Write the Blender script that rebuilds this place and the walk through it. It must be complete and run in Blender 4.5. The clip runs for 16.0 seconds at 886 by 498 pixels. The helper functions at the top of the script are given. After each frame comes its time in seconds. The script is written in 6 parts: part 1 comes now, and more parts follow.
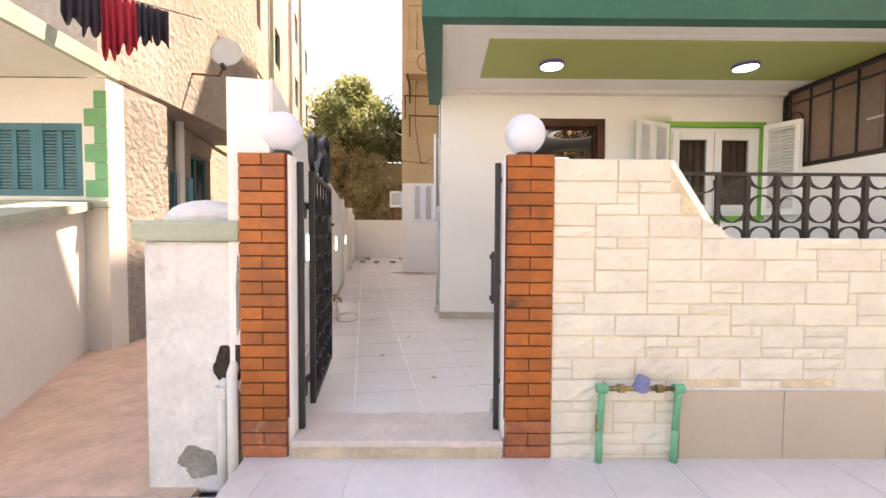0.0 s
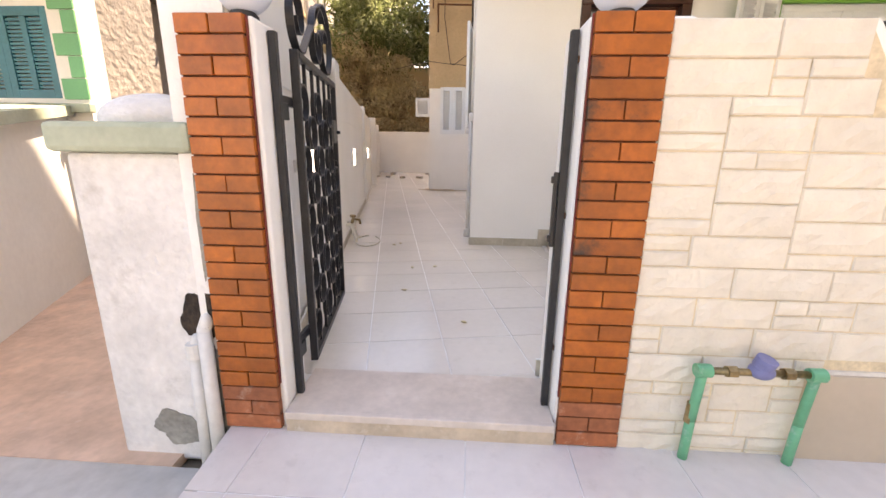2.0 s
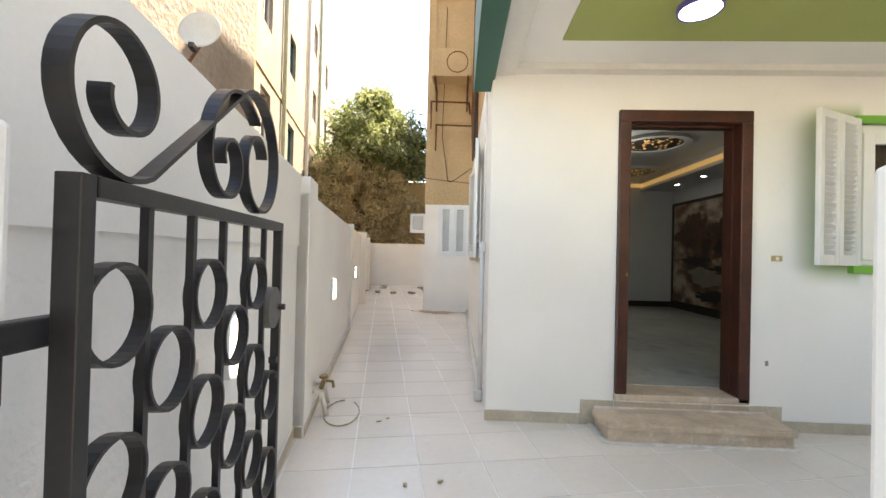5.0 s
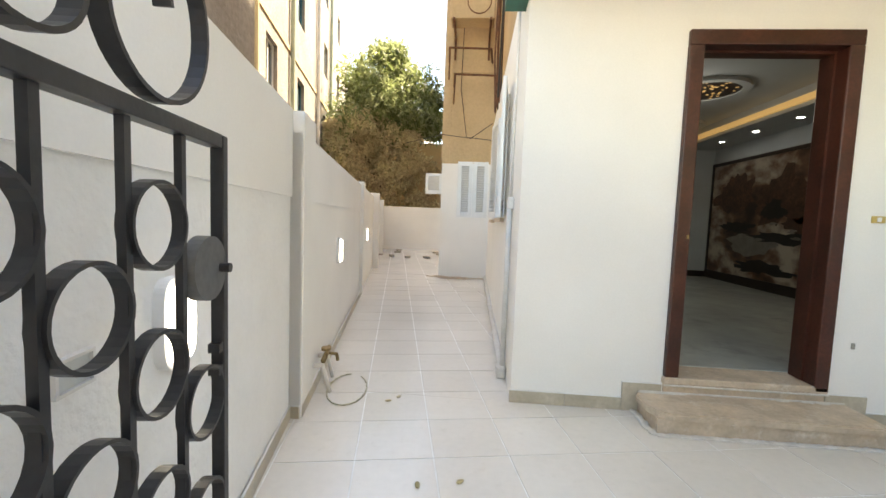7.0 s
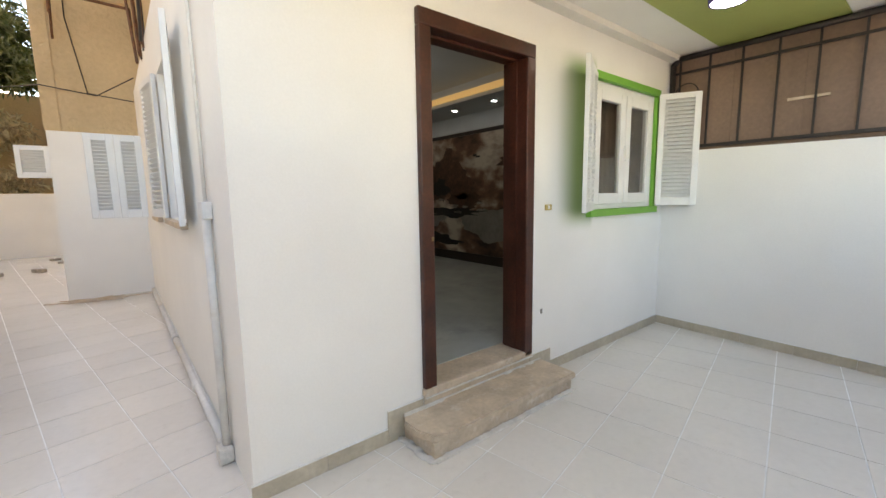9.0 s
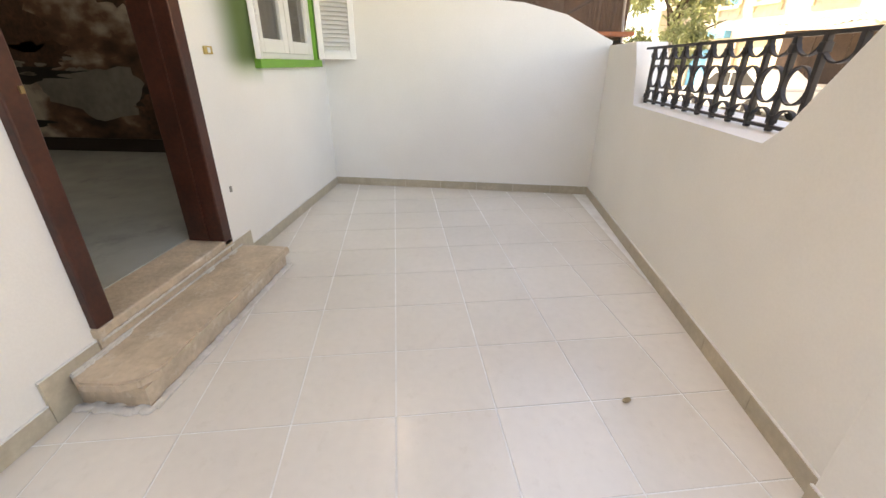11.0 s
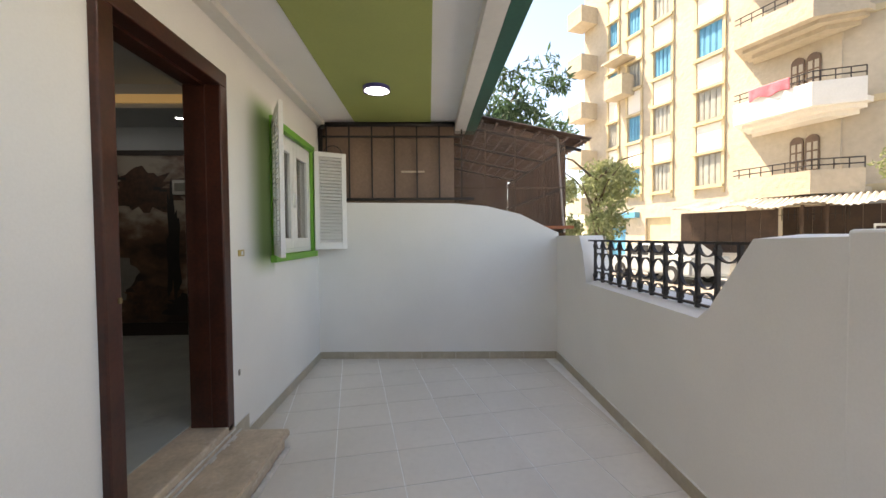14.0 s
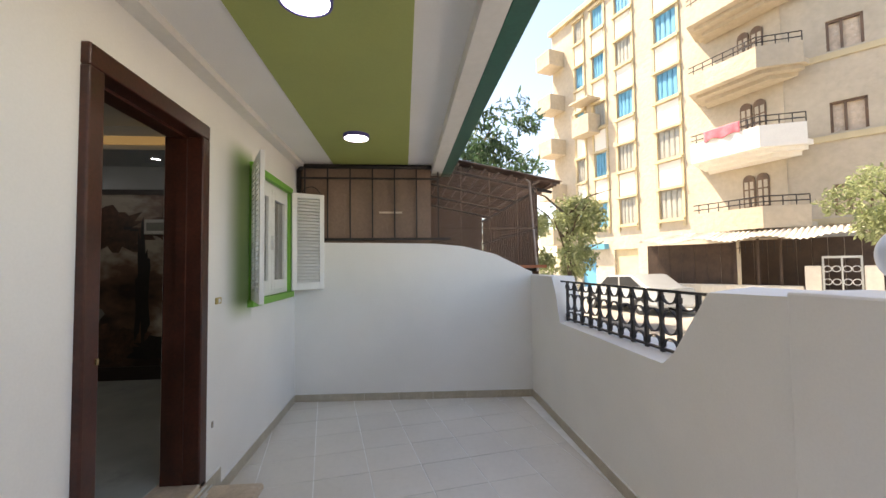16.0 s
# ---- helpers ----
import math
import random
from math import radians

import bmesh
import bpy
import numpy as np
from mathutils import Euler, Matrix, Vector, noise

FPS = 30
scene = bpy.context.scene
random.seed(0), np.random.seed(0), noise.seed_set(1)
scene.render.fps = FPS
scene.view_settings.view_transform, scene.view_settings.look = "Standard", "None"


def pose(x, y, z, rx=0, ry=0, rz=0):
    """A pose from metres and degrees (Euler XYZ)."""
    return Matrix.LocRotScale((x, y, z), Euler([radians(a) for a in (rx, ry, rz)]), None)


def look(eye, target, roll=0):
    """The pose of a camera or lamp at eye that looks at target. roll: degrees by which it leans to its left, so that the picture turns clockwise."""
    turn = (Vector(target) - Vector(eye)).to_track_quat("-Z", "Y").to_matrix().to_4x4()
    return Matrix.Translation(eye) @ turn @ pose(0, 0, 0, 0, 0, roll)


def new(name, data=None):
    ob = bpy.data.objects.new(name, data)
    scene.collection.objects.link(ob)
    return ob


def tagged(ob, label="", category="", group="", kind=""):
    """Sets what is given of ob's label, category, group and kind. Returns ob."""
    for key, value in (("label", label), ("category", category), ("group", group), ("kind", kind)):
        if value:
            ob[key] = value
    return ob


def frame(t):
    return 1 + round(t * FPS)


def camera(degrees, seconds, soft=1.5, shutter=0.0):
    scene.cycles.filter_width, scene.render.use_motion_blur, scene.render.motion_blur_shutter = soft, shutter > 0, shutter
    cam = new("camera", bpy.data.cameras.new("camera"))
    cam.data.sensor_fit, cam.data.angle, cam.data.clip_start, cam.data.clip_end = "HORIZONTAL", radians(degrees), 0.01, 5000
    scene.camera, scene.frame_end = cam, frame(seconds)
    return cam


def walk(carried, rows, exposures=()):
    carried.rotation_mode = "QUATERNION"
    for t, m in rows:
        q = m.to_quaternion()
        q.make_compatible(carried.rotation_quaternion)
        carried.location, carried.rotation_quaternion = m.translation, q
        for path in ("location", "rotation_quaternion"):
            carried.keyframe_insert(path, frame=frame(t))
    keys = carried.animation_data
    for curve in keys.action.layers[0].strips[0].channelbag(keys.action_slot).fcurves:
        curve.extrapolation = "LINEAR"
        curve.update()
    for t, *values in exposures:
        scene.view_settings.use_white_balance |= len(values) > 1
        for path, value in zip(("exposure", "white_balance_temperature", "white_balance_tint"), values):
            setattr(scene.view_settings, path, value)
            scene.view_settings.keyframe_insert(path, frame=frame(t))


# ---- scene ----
cam = camera(95.0, 16.0)
PATH = [
    (0, (0.942, 0.356, 1.075), (0.956, 2.354, 1.0), 0.3),
    (0.5, (0.996, 0.519, 1.05), (0.91, 2.507, 0.846), -0.3),
    (1, (1.063, 0.666, 1.029), (0.948, 2.617, 0.604), 0.1),
    (1.5, (1.013, 0.82, 0.997), (0.906, 2.731, 0.417), 1.2),
    (2, (0.902, 0.995, 1.063), (0.788, 2.932, 0.577), 0.8),
    (2.5, (0.871, 1.154, 1.072), (0.786, 3.114, 0.683), 0.7),
    (3, (0.898, 1.455, 1.122), (0.768, 3.418, 0.761), -0.9),
    (3.5, (0.908, 1.592, 1.309), (0.747, 3.574, 1.091), 0.5),
    (4, (0.859, 1.747, 1.325), (0.769, 3.745, 1.32), 1.7),
    (4.2, (0.81, 1.844, 1.346), (0.752, 3.842, 1.389), 1.4),
    (6.5, (0.644, 2.545, 1.275), (0.499, 4.537, 1.172), 1.8),
    (7, (0.634, 2.683, 1.263), (0.488, 4.672, 1.114), 2.1),
    (7.5, (0.657, 2.988, 1.32), (0.525, 4.978, 1.16), 0.7),
    (8, (0.676, 3.122, 1.437), (0.624, 5.115, 1.284), 2.0),
    (8.5, (0.624, 3.272, 1.427), (1.065, 5.219, 1.301), 2.5),
    (9, (0.543, 3.498, 1.465), (1.785, 5.044, 1.202), -0.9),
    (9.5, (0.619, 3.593, 1.346), (2.354, 4.538, 1.034), 0.2),
    (10, (0.729, 3.67, 1.318), (2.586, 4.12, 0.73), -2.5),
    (10.2, (0.737, 3.714, 1.316), (2.61, 4.016, 0.685), -1.1),
    (12.3, (0.434, 4.077, 1.263), (2.197, 4.192, 0.326), -0.0),
    (12.5, (0.426, 4.098, 1.263), (2.201, 4.189, 0.345), -0.2),
    (13, (0.372, 4.151, 1.307), (2.267, 4.197, 0.671), -0.6),
    (13.5, (0.324, 4.169, 1.386), (2.297, 4.156, 1.062), -0.2),
    (14, (0.299, 4.155, 1.455), (2.297, 4.086, 1.397), -0.5),
    (14.5, (0.271, 4.129, 1.524), (2.259, 4.008, 1.701), 0.3),
    (15, (0.238, 4.115, 1.555), (2.21, 3.976, 1.857), -0.4),
    (15.5, (0.227, 4.136, 1.567), (2.214, 3.979, 1.732), -0.1),
    (16, (0.211, 4.181, 1.578), (2.2, 3.989, 1.663), -0.7),
]
EXPOSURES = [(0.0, 2.5, 9000, 24), (2.5, 2.5, 9000, 22), (4.2, 2.58, 8300, 14), (7.0, 2.82, 8500, 9), (9.0, 2.72, 8500, 13), (10.0, 2.85, 9900, 22), (12.5, 2.92, 8800, 12), (13.2, 2.76, 8600, 13), (14.5, 1.78, 8100, 16), (15.2, 1.84, 8100, 16), (16.0, 2.04, 8100, 16)]
walk(cam, [(t, look(eye, target, roll)) for t, eye, target, roll in PATH], EXPOSURES)

# ---- world, sun, exposure ----
SUN_AZ, SUN_EL = 35.0, 60.0
world = bpy.data.worlds.new("sky")
scene.world = world
world.use_nodes = True
wn = world.node_tree.nodes
sky = wn.new("ShaderNodeTexSky")
sky.sky_type = "NISHITA"
sky.sun_disc = False
sky.sun_elevation = radians(SUN_EL)
sky.sun_rotation = radians(SUN_AZ)
sky.dust_density = 0.7
world.node_tree.links.new(sky.outputs[0], wn["Background"].inputs[0])
wn["Background"].inputs[1].default_value = 0.11
sun_data = bpy.data.lights.new("sun", "SUN")
sun_data.energy, sun_data.angle, sun_data.color = 4.0, radians(0.6), (1.0, 0.94, 0.84)
sun = new("sun", sun_data)
sun.matrix_world = look((0, 0, 30), (-math.sin(radians(SUN_AZ)) * 10, -math.cos(radians(SUN_AZ)) * 10, 30 - 10 * math.tan(radians(SUN_EL))))


# ---- materials ----
def mat(name, col, rough=0.7, metal=0.0, var=0.12, s1=2.0, s2=60.0, bump=0.15, dist=0.004, spread=0.0, stain=None, stain_amt=0.0, stain_scale=1.5, spec=0.5, coat=0.0):
    """Procedural paint, plaster or stone: broad patches, fine grain, relief, optional stain and per-piece spread."""
    col = [min(0.9, c / (1 - 0.6 * var)) for c in col]
    m = bpy.data.materials.new(name)
    m.use_nodes = True
    n, l = m.node_tree.nodes, m.node_tree.links
    b = n["Principled BSDF"]
    geo = n.new("ShaderNodeNewGeometry")
    big, fine = n.new("ShaderNodeTexNoise"), n.new("ShaderNodeTexNoise")
    big.inputs["Scale"].default_value, big.inputs["Detail"].default_value = s1, 5.0
    fine.inputs["Scale"].default_value, fine.inputs["Detail"].default_value = s2, 6.0
    l.new(geo.outputs["Position"], big.inputs["Vector"])
    l.new(geo.outputs["Position"], fine.inputs["Vector"])
    ramp = n.new("ShaderNodeMapRange")
    ramp.inputs[1].default_value, ramp.inputs[2].default_value = 0.3, 0.7
    l.new(big.outputs[0], ramp.inputs[0])
    mix = n.new("ShaderNodeMix")
    mix.data_type = "RGBA"
    mix.inputs[6].default_value = (*[c * (1 - var) for c in col], 1)
    mix.inputs[7].default_value = (*[min(1, c * (1 + var)) for c in col], 1)
    l.new(ramp.outputs[0], mix.inputs[0])
    out = mix.outputs[2]
    g = n.new("ShaderNodeMix")
    g.data_type, g.blend_type = "RGBA", "MULTIPLY"
    g.inputs[0].default_value = min(1.0, var * 2.2)
    l.new(out, g.inputs[6])
    l.new(fine.outputs[0], g.inputs[7])
    out = g.outputs[2]
    if stain:
        sn = n.new("ShaderNodeTexNoise")
        sn.name = "stain_noise"
        sn.inputs["Scale"].default_value, sn.inputs["Detail"].default_value = stain_scale, 9.0
        sn.inputs["Roughness"].default_value = 0.72
        l.new(geo.outputs["Position"], sn.inputs["Vector"])
        sr = n.new("ShaderNodeMapRange")
        sr.name = "stain_range"
        sr.inputs[1].default_value, sr.inputs[2].default_value, sr.inputs[4].default_value = 0.56, 0.74, stain_amt
        l.new(sn.outputs[0], sr.inputs[0])
        sm = n.new("ShaderNodeMix")
        sm.data_type = "RGBA"
        sm.inputs[7].default_value = (*stain, 1)
        l.new(out, sm.inputs[6])
        l.new(sr.outputs[0], sm.inputs[0])
        out = sm.outputs[2]
    if spread:
        oi = n.new("ShaderNodeObjectInfo")
        hv = n.new("ShaderNodeHueSaturation")
        rr = n.new("ShaderNodeMapRange")
        rr.inputs[3].default_value, rr.inputs[4].default_value = 1 - spread, 1 + spread
        l.new(oi.outputs["Random"], rr.inputs[0])
        l.new(rr.outputs[0], hv.inputs["Value"])
        l.new(out, hv.inputs["Color"])
        out = hv.outputs[0]
    l.new(out, b.inputs["Base Color"])
    b.inputs["Roughness"].default_value, b.inputs["Metallic"].default_value = rough, metal
    b.inputs["Specular IOR Level"].default_value = spec
    b.inputs["Coat Weight"].default_value = coat
    rv = n.new("ShaderNodeMapRange")
    rv.inputs[3].default_value, rv.inputs[4].default_value = max(0.03, rough - 0.05), min(1, rough + 0.05)
    l.new(big.outputs[0], rv.inputs[0])
    l.new(rv.outputs[0], b.inputs["Roughness"])
    bp = n.new("ShaderNodeBump")
    bp.inputs["Strength"].default_value, bp.inputs["Distance"].default_value = bump, dist
    l.new(fine.outputs[0], bp.inputs["Height"])
    l.new(bp.outputs[0], b.inputs["Normal"])
    return m


def glow(name, col, strength):
    m = bpy.data.materials.new(name)
    m.use_nodes = True
    b = m.node_tree.nodes["Principled BSDF"]
    b.inputs["Base Color"].default_value = (*col, 1)
    b.inputs["Emission Color"].default_value = (*col, 1)
    b.inputs["Emission Strength"].default_value = strength
    return m


def glass(name, col=(0.9, 0.95, 0.95), rough=0.02):
    m = bpy.data.materials.new(name)
    m.use_nodes = True
    b = m.node_tree.nodes["Principled BSDF"]
    b.inputs["Base Color"].default_value = (*col, 1)
    b.inputs["Roughness"].default_value = rough
    b.inputs["Transmission Weight"].default_value = 1.0
    return m


def leaf_mat(name, col):
    """Leaf: diffuse and translucent, with patches of colour."""
    m = mat(name, col, 0.5, var=0.35, s1=1.3, s2=9, bump=0.0)
    n, l = m.node_tree.nodes, m.node_tree.links
    b = n["Principled BSDF"]
    tr, mx = n.new("ShaderNodeBsdfTranslucent"), n.new("ShaderNodeMixShader")
    hs = n.new("ShaderNodeHueSaturation")
    hs.inputs["Value"].default_value = 1.5
    l.new(b.inputs["Base Color"].links[0].from_socket, hs.inputs["Color"])
    l.new(hs.outputs[0], tr.inputs["Color"])
    mx.inputs[0].default_value = 0.45
    l.new(b.outputs[0], mx.inputs[1])
    l.new(tr.outputs[0], mx.inputs[2])
    l.new(mx.outputs[0], n["Material Output"].inputs["Surface"])
    return m


PLASTER = mat("white_plaster", (0.87, 0.855, 0.815), 0.75, var=0.035, s1=1.3, s2=90, bump=0.12, dist=0.003, stain=(0.70, 0.67, 0.62), stain_amt=0.16, stain_scale=1.1)
PLASTER_ROUGH = mat("rough_white_plaster", (0.87, 0.865, 0.84), 0.85, var=0.03, s1=3, s2=34, bump=0.6, dist=0.010, stain=(0.72, 0.70, 0.66), stain_amt=0.15, stain_scale=2.2)
OLD_WHITE = mat("flaking_white_paint", (0.80, 0.77, 0.74), 0.85, var=0.12, s1=5, s2=34, bump=0.8, dist=0.014, stain=(0.42, 0.38, 0.33), stain_amt=0.6, stain_scale=5.5)
CEMENT = mat("bare_cement", (0.34, 0.32, 0.28), 0.95, var=0.25, s1=6, s2=50, bump=0.9, dist=0.012)
FLOOR_TILE = mat("pale_porcelain_tile", (0.755, 0.715, 0.655), 0.22, var=0.045, s1=1.1, s2=22, bump=0.03, dist=0.002, spread=0.025, stain=(0.56, 0.51, 0.44), stain_amt=0.36, stain_scale=13.0)
GROUT = mat("white_grout", (0.86, 0.845, 0.81), 0.9, var=0.12, s1=8, s2=80)
STREET_TILE = mat("pale_paving_tile", (0.70, 0.66, 0.63), 0.36, var=0.07, s1=1.2, s2=20, bump=0.06, spread=0.03, stain=(0.44, 0.4, 0.36), stain_amt=0.35, stain_scale=12.0)
BASE_TILE = mat("beige_skirting_tile", (0.50, 0.44, 0.34), 0.4, var=0.1, s1=5, s2=40, bump=0.05, spread=0.06, stain=(0.7, 0.66, 0.58), stain_amt=0.3, stain_scale=5)
BEIGE_TILE = mat("beige_wall_tile", (0.52, 0.43, 0.33), 0.35, var=0.05, s1=3, s2=30, bump=0.04, spread=0.02)
BRICK = mat("orange_painted_brick", (0.42, 0.108, 0.014), 0.42, var=0.22, s1=9, s2=45, bump=0.35, dist=0.005, spread=0.16, stain=(0.26, 0.045, 0.012), stain_amt=0.5, stain_scale=14)
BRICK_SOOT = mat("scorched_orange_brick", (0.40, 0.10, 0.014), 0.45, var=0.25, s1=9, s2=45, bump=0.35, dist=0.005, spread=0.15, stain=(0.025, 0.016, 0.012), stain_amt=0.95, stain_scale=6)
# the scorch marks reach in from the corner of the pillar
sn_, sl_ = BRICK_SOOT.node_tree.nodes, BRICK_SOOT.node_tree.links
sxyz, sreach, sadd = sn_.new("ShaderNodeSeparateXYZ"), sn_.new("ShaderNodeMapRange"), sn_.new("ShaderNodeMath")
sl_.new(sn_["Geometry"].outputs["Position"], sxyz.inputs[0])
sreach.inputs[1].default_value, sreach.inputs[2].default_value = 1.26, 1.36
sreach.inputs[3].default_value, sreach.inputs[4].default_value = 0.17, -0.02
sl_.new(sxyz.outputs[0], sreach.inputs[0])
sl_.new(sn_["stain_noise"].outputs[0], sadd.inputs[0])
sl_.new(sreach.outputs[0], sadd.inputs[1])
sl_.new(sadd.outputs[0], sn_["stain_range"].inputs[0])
BRICK_DUSTY = mat("dusty_orange_brick", (0.38, 0.12, 0.05), 0.7, var=0.25, s1=9, s2=45, bump=0.35, dist=0.005, spread=0.12, stain=(0.6, 0.45, 0.36), stain_amt=0.6, stain_scale=10)
EDGE_RED = mat("dark_red_paint", (0.20, 0.022, 0.014), 0.5, var=0.3, s1=12, s2=50)
JOINT = mat("dark_brick_joint", (0.13, 0.045, 0.025), 0.9, var=0.3, s1=20, s2=80)
STONE = mat("cream_split_stone", (0.74, 0.675, 0.565), 0.8, var=0.06, s1=7, s2=26, bump=0.6, dist=0.016, spread=0.05)
STONE_JOINT = mat("yellow_stone_joint", (0.74, 0.61, 0.42), 0.9, var=0.2, s1=10, s2=60)
LIMESTONE = mat("worn_limestone_step", (0.62, 0.50, 0.375), 0.75, var=0.16, s1=6, s2=35, bump=0.5, dist=0.008, stain=(0.80, 0.76, 0.69), stain_amt=0.75, stain_scale=7)
SILL_STONE = mat("pale_marble_sill", (0.66, 0.57, 0.50), 0.5, var=0.12, s1=4, s2=30, bump=0.2, stain=(0.75, 0.72, 0.68), stain_amt=0.6, stain_scale=4)
MORTAR = mat("white_mortar", (0.72, 0.69, 0.64), 0.95, var=0.12, s1=12, s2=45, bump=0.8, dist=0.01)
BLACK_IRON = mat("black_painted_iron", (0.018, 0.018, 0.02), 0.42, var=0.3, s1=12, s2=70, bump=0.25, dist=0.002)
RAIL_IRON = mat("dark_brown_iron", (0.028, 0.021, 0.019), 0.5, var=0.3, s1=12, s2=70, bump=0.25, dist=0.002)
RUST = mat("rusty_steel", (0.2, 0.085, 0.04), 0.8, var=0.4, s1=14, s2=60, bump=0.5)
GREEN_CEIL = mat("lime_green_paint", (0.37, 0.42, 0.13), 0.6, var=0.05, s1=2, s2=60, bump=0.08)
DARK_GREEN = mat("dark_green_paint", (0.012, 0.115, 0.075), 0.5, var=0.15, s1=2, s2=40, bump=0.15, stain=(0.05, 0.17, 0.12), stain_amt=0.4, stain_scale=3)
TRIM_GREEN = mat("bright_green_trim", (0.16, 0.42, 0.06), 0.55, var=0.08, s1=5, s2=60)
DOOR_BROWN = mat("dark_brown_varnish", (0.075, 0.021, 0.012), 0.35, var=0.3, s1=5, s2=50, bump=0.15, stain=(0.03, 0.012, 0.008), stain_amt=0.5, stain_scale=4)
WHITE_PAINT = mat("white_gloss_paint", (0.80, 0.80, 0.78), 0.4, var=0.03, s1=4, s2=70, bump=0.05)
PIPE_WHITE = mat("white_plastic_pipe", (0.74, 0.72, 0.68), 0.5, var=0.08, s1=6, s2=40, stain=(0.5, 0.44, 0.36), stain_amt=0.5, stain_scale=8)
PIPE_GREEN = mat("green_plastic_pipe", (0.11, 0.42, 0.24), 0.5, var=0.12, s1=8, s2=40, stain=(0.6, 0.62, 0.55), stain_amt=0.7, stain_scale=9)
BRASS = mat("aged_brass", (0.36, 0.26, 0.13), 0.45, metal=0.8, var=0.3, s1=15, s2=60)
METER_BLUE = mat("purple_blue_plastic", (0.20, 0.21, 0.40), 0.45, var=0.15, s1=9, s2=50)
BROWN_SHEET = mat("brown_tarpaulin", (0.25, 0.165, 0.12), 0.7, var=0.16, s1=1.5, s2=35, bump=0.3, dist=0.006)
CORRUGATED = mat("brown_corrugated_sheet", (0.25, 0.165, 0.12), 0.6, var=0.2, s1=2, s2=35, bump=0.2)
BEIGE_WALL = mat("beige_sprayed_render", (0.60, 0.45, 0.27), 0.9, var=0.1, s1=1.2, s2=18, bump=0.8, dist=0.02, stain=(0.44, 0.33, 0.2), stain_amt=0.35, stain_scale=0.8)
ROUGH_WALL = mat("peeling_pale_render", (0.36, 0.322, 0.285), 0.9, var=0.2, s1=0.7, s2=12, bump=0.9, dist=0.03, stain=(0.28, 0.20, 0.13), stain_amt=0.9, stain_scale=0.55)
YELLOW_WALL = mat("cream_yellow_render", (0.50, 0.435, 0.335), 0.9, var=0.12, s1=0.5, s2=5, bump=0.8, dist=0.04)
YELLOW_TRIM = mat("ochre_trim", (0.55, 0.46, 0.29), 0.8, var=0.1)
WHITE_RENDER = mat("white_render", (0.78, 0.76, 0.70), 0.85, var=0.06, s1=1, s2=20, bump=0.3)
TEAL = mat("teal_shutter_paint", (0.03, 0.17, 0.21), 0.5, var=0.15, s1=5, s2=40)
SHUTTER_BLUE = mat("sky_blue_shutter", (0.09, 0.33, 0.50), 0.5, var=0.1, s1=3, s2=40)
SHUTTER_GREY = mat("grey_green_shutter", (0.36, 0.36, 0.32), 0.6, var=0.12, s1=3, s2=40)
PALE_GREEN = mat("pale_green_trim", (0.42, 0.46, 0.35), 0.75, var=0.14, s1=3, s2=30, bump=0.4, stain=(0.55, 0.52, 0.45), stain_amt=0.5, stain_scale=4)
QUOIN_GREEN = mat("mint_green_paint", (0.13, 0.40, 0.19), 0.6, var=0.08)
PINK_PAVING = mat("pink_terrazzo", (0.66, 0.46, 0.34), 0.6, var=0.16, s1=5, s2=22, bump=0.1, spread=0.05, stain=(0.7, 0.58, 0.48), stain_amt=0.5, stain_scale=6)
GREY_PAVING = mat("grey_street_paving", (0.54, 0.53, 0.50), 0.6, var=0.16, s1=2, s2=18, bump=0.2, stain=(0.32, 0.31, 0.3), stain_amt=0.4, stain_scale=6)
ASPHALT = mat("dusty_asphalt", (0.25, 0.225, 0.195), 0.9, var=0.2, s1=0.6, s2=40, bump=0.4, stain=(0.2, 0.18, 0.15), stain_amt=0.5, stain_scale=0.5)
EARTH = mat("dusty_ground", (0.24, 0.2, 0.15), 0.95, var=0.2, s1=0.3, s2=12, bump=0.4)
GLOBE = mat("opal_plastic", (0.68, 0.72, 0.80), 0.3, var=0.02, bump=0.0)
DARK_PLASTIC = mat("black_plastic", (0.02, 0.02, 0.022), 0.4, var=0.1)
LED = glow("lit_diffuser", (1.0, 0.98, 0.95), 5.0)
LED_RIM = mat("violet_blue_rim", (0.13, 0.12, 0.42), 0.4, var=0.05)
LAMP_GLASS = glow("lit_lamp_lens", (1.0, 0.98, 0.94), 1.2)
SPOT = glow("lit_spot", (0.75, 0.85, 1.0), 5.0)
COVE = glow("warm_cove_light", (1.0, 0.66, 0.28), 0.05)
PANE = glass("window_pane", (0.72, 0.7, 0.66))
CURTAIN = mat("brown_curtain", (0.22, 0.17, 0.13), 0.85, var=0.12, s1=8, s2=40)
MARBLE_FLOOR = mat("pale_marble_floor", (0.50, 0.53, 0.50), 0.22, var=0.1, s1=1.6, s2=6, bump=0.02, stain=(0.2, 0.22, 0.21), stain_amt=0.5, stain_scale=2.2)
ROOM_WALL = mat("pale_blue_room_paint", (0.52, 0.55, 0.56), 0.75, var=0.04)
# dark wood; also the painted dark of unlit rooms inside the houses
WOOD_AND_UNLIT = mat("dark_wood_and_unlit_rooms", (0.03, 0.018, 0.014), 0.4, var=0.2)
SWITCH = mat("gold_switch_plate", (0.55, 0.40, 0.14), 0.4, var=0.08)
RED_CLOTH = mat("red_cloth", (0.36, 0.015, 0.03), 0.85, var=0.2, s1=12, s2=60)
BLACK_CLOTH = mat("dark_cloth", (0.025, 0.02, 0.03), 0.9, var=0.2, s1=12, s2=60)
PINK_CLOTH = mat("pink_cloth", (0.62, 0.16, 0.2), 0.85, var=0.2, s1=6, s2=40)
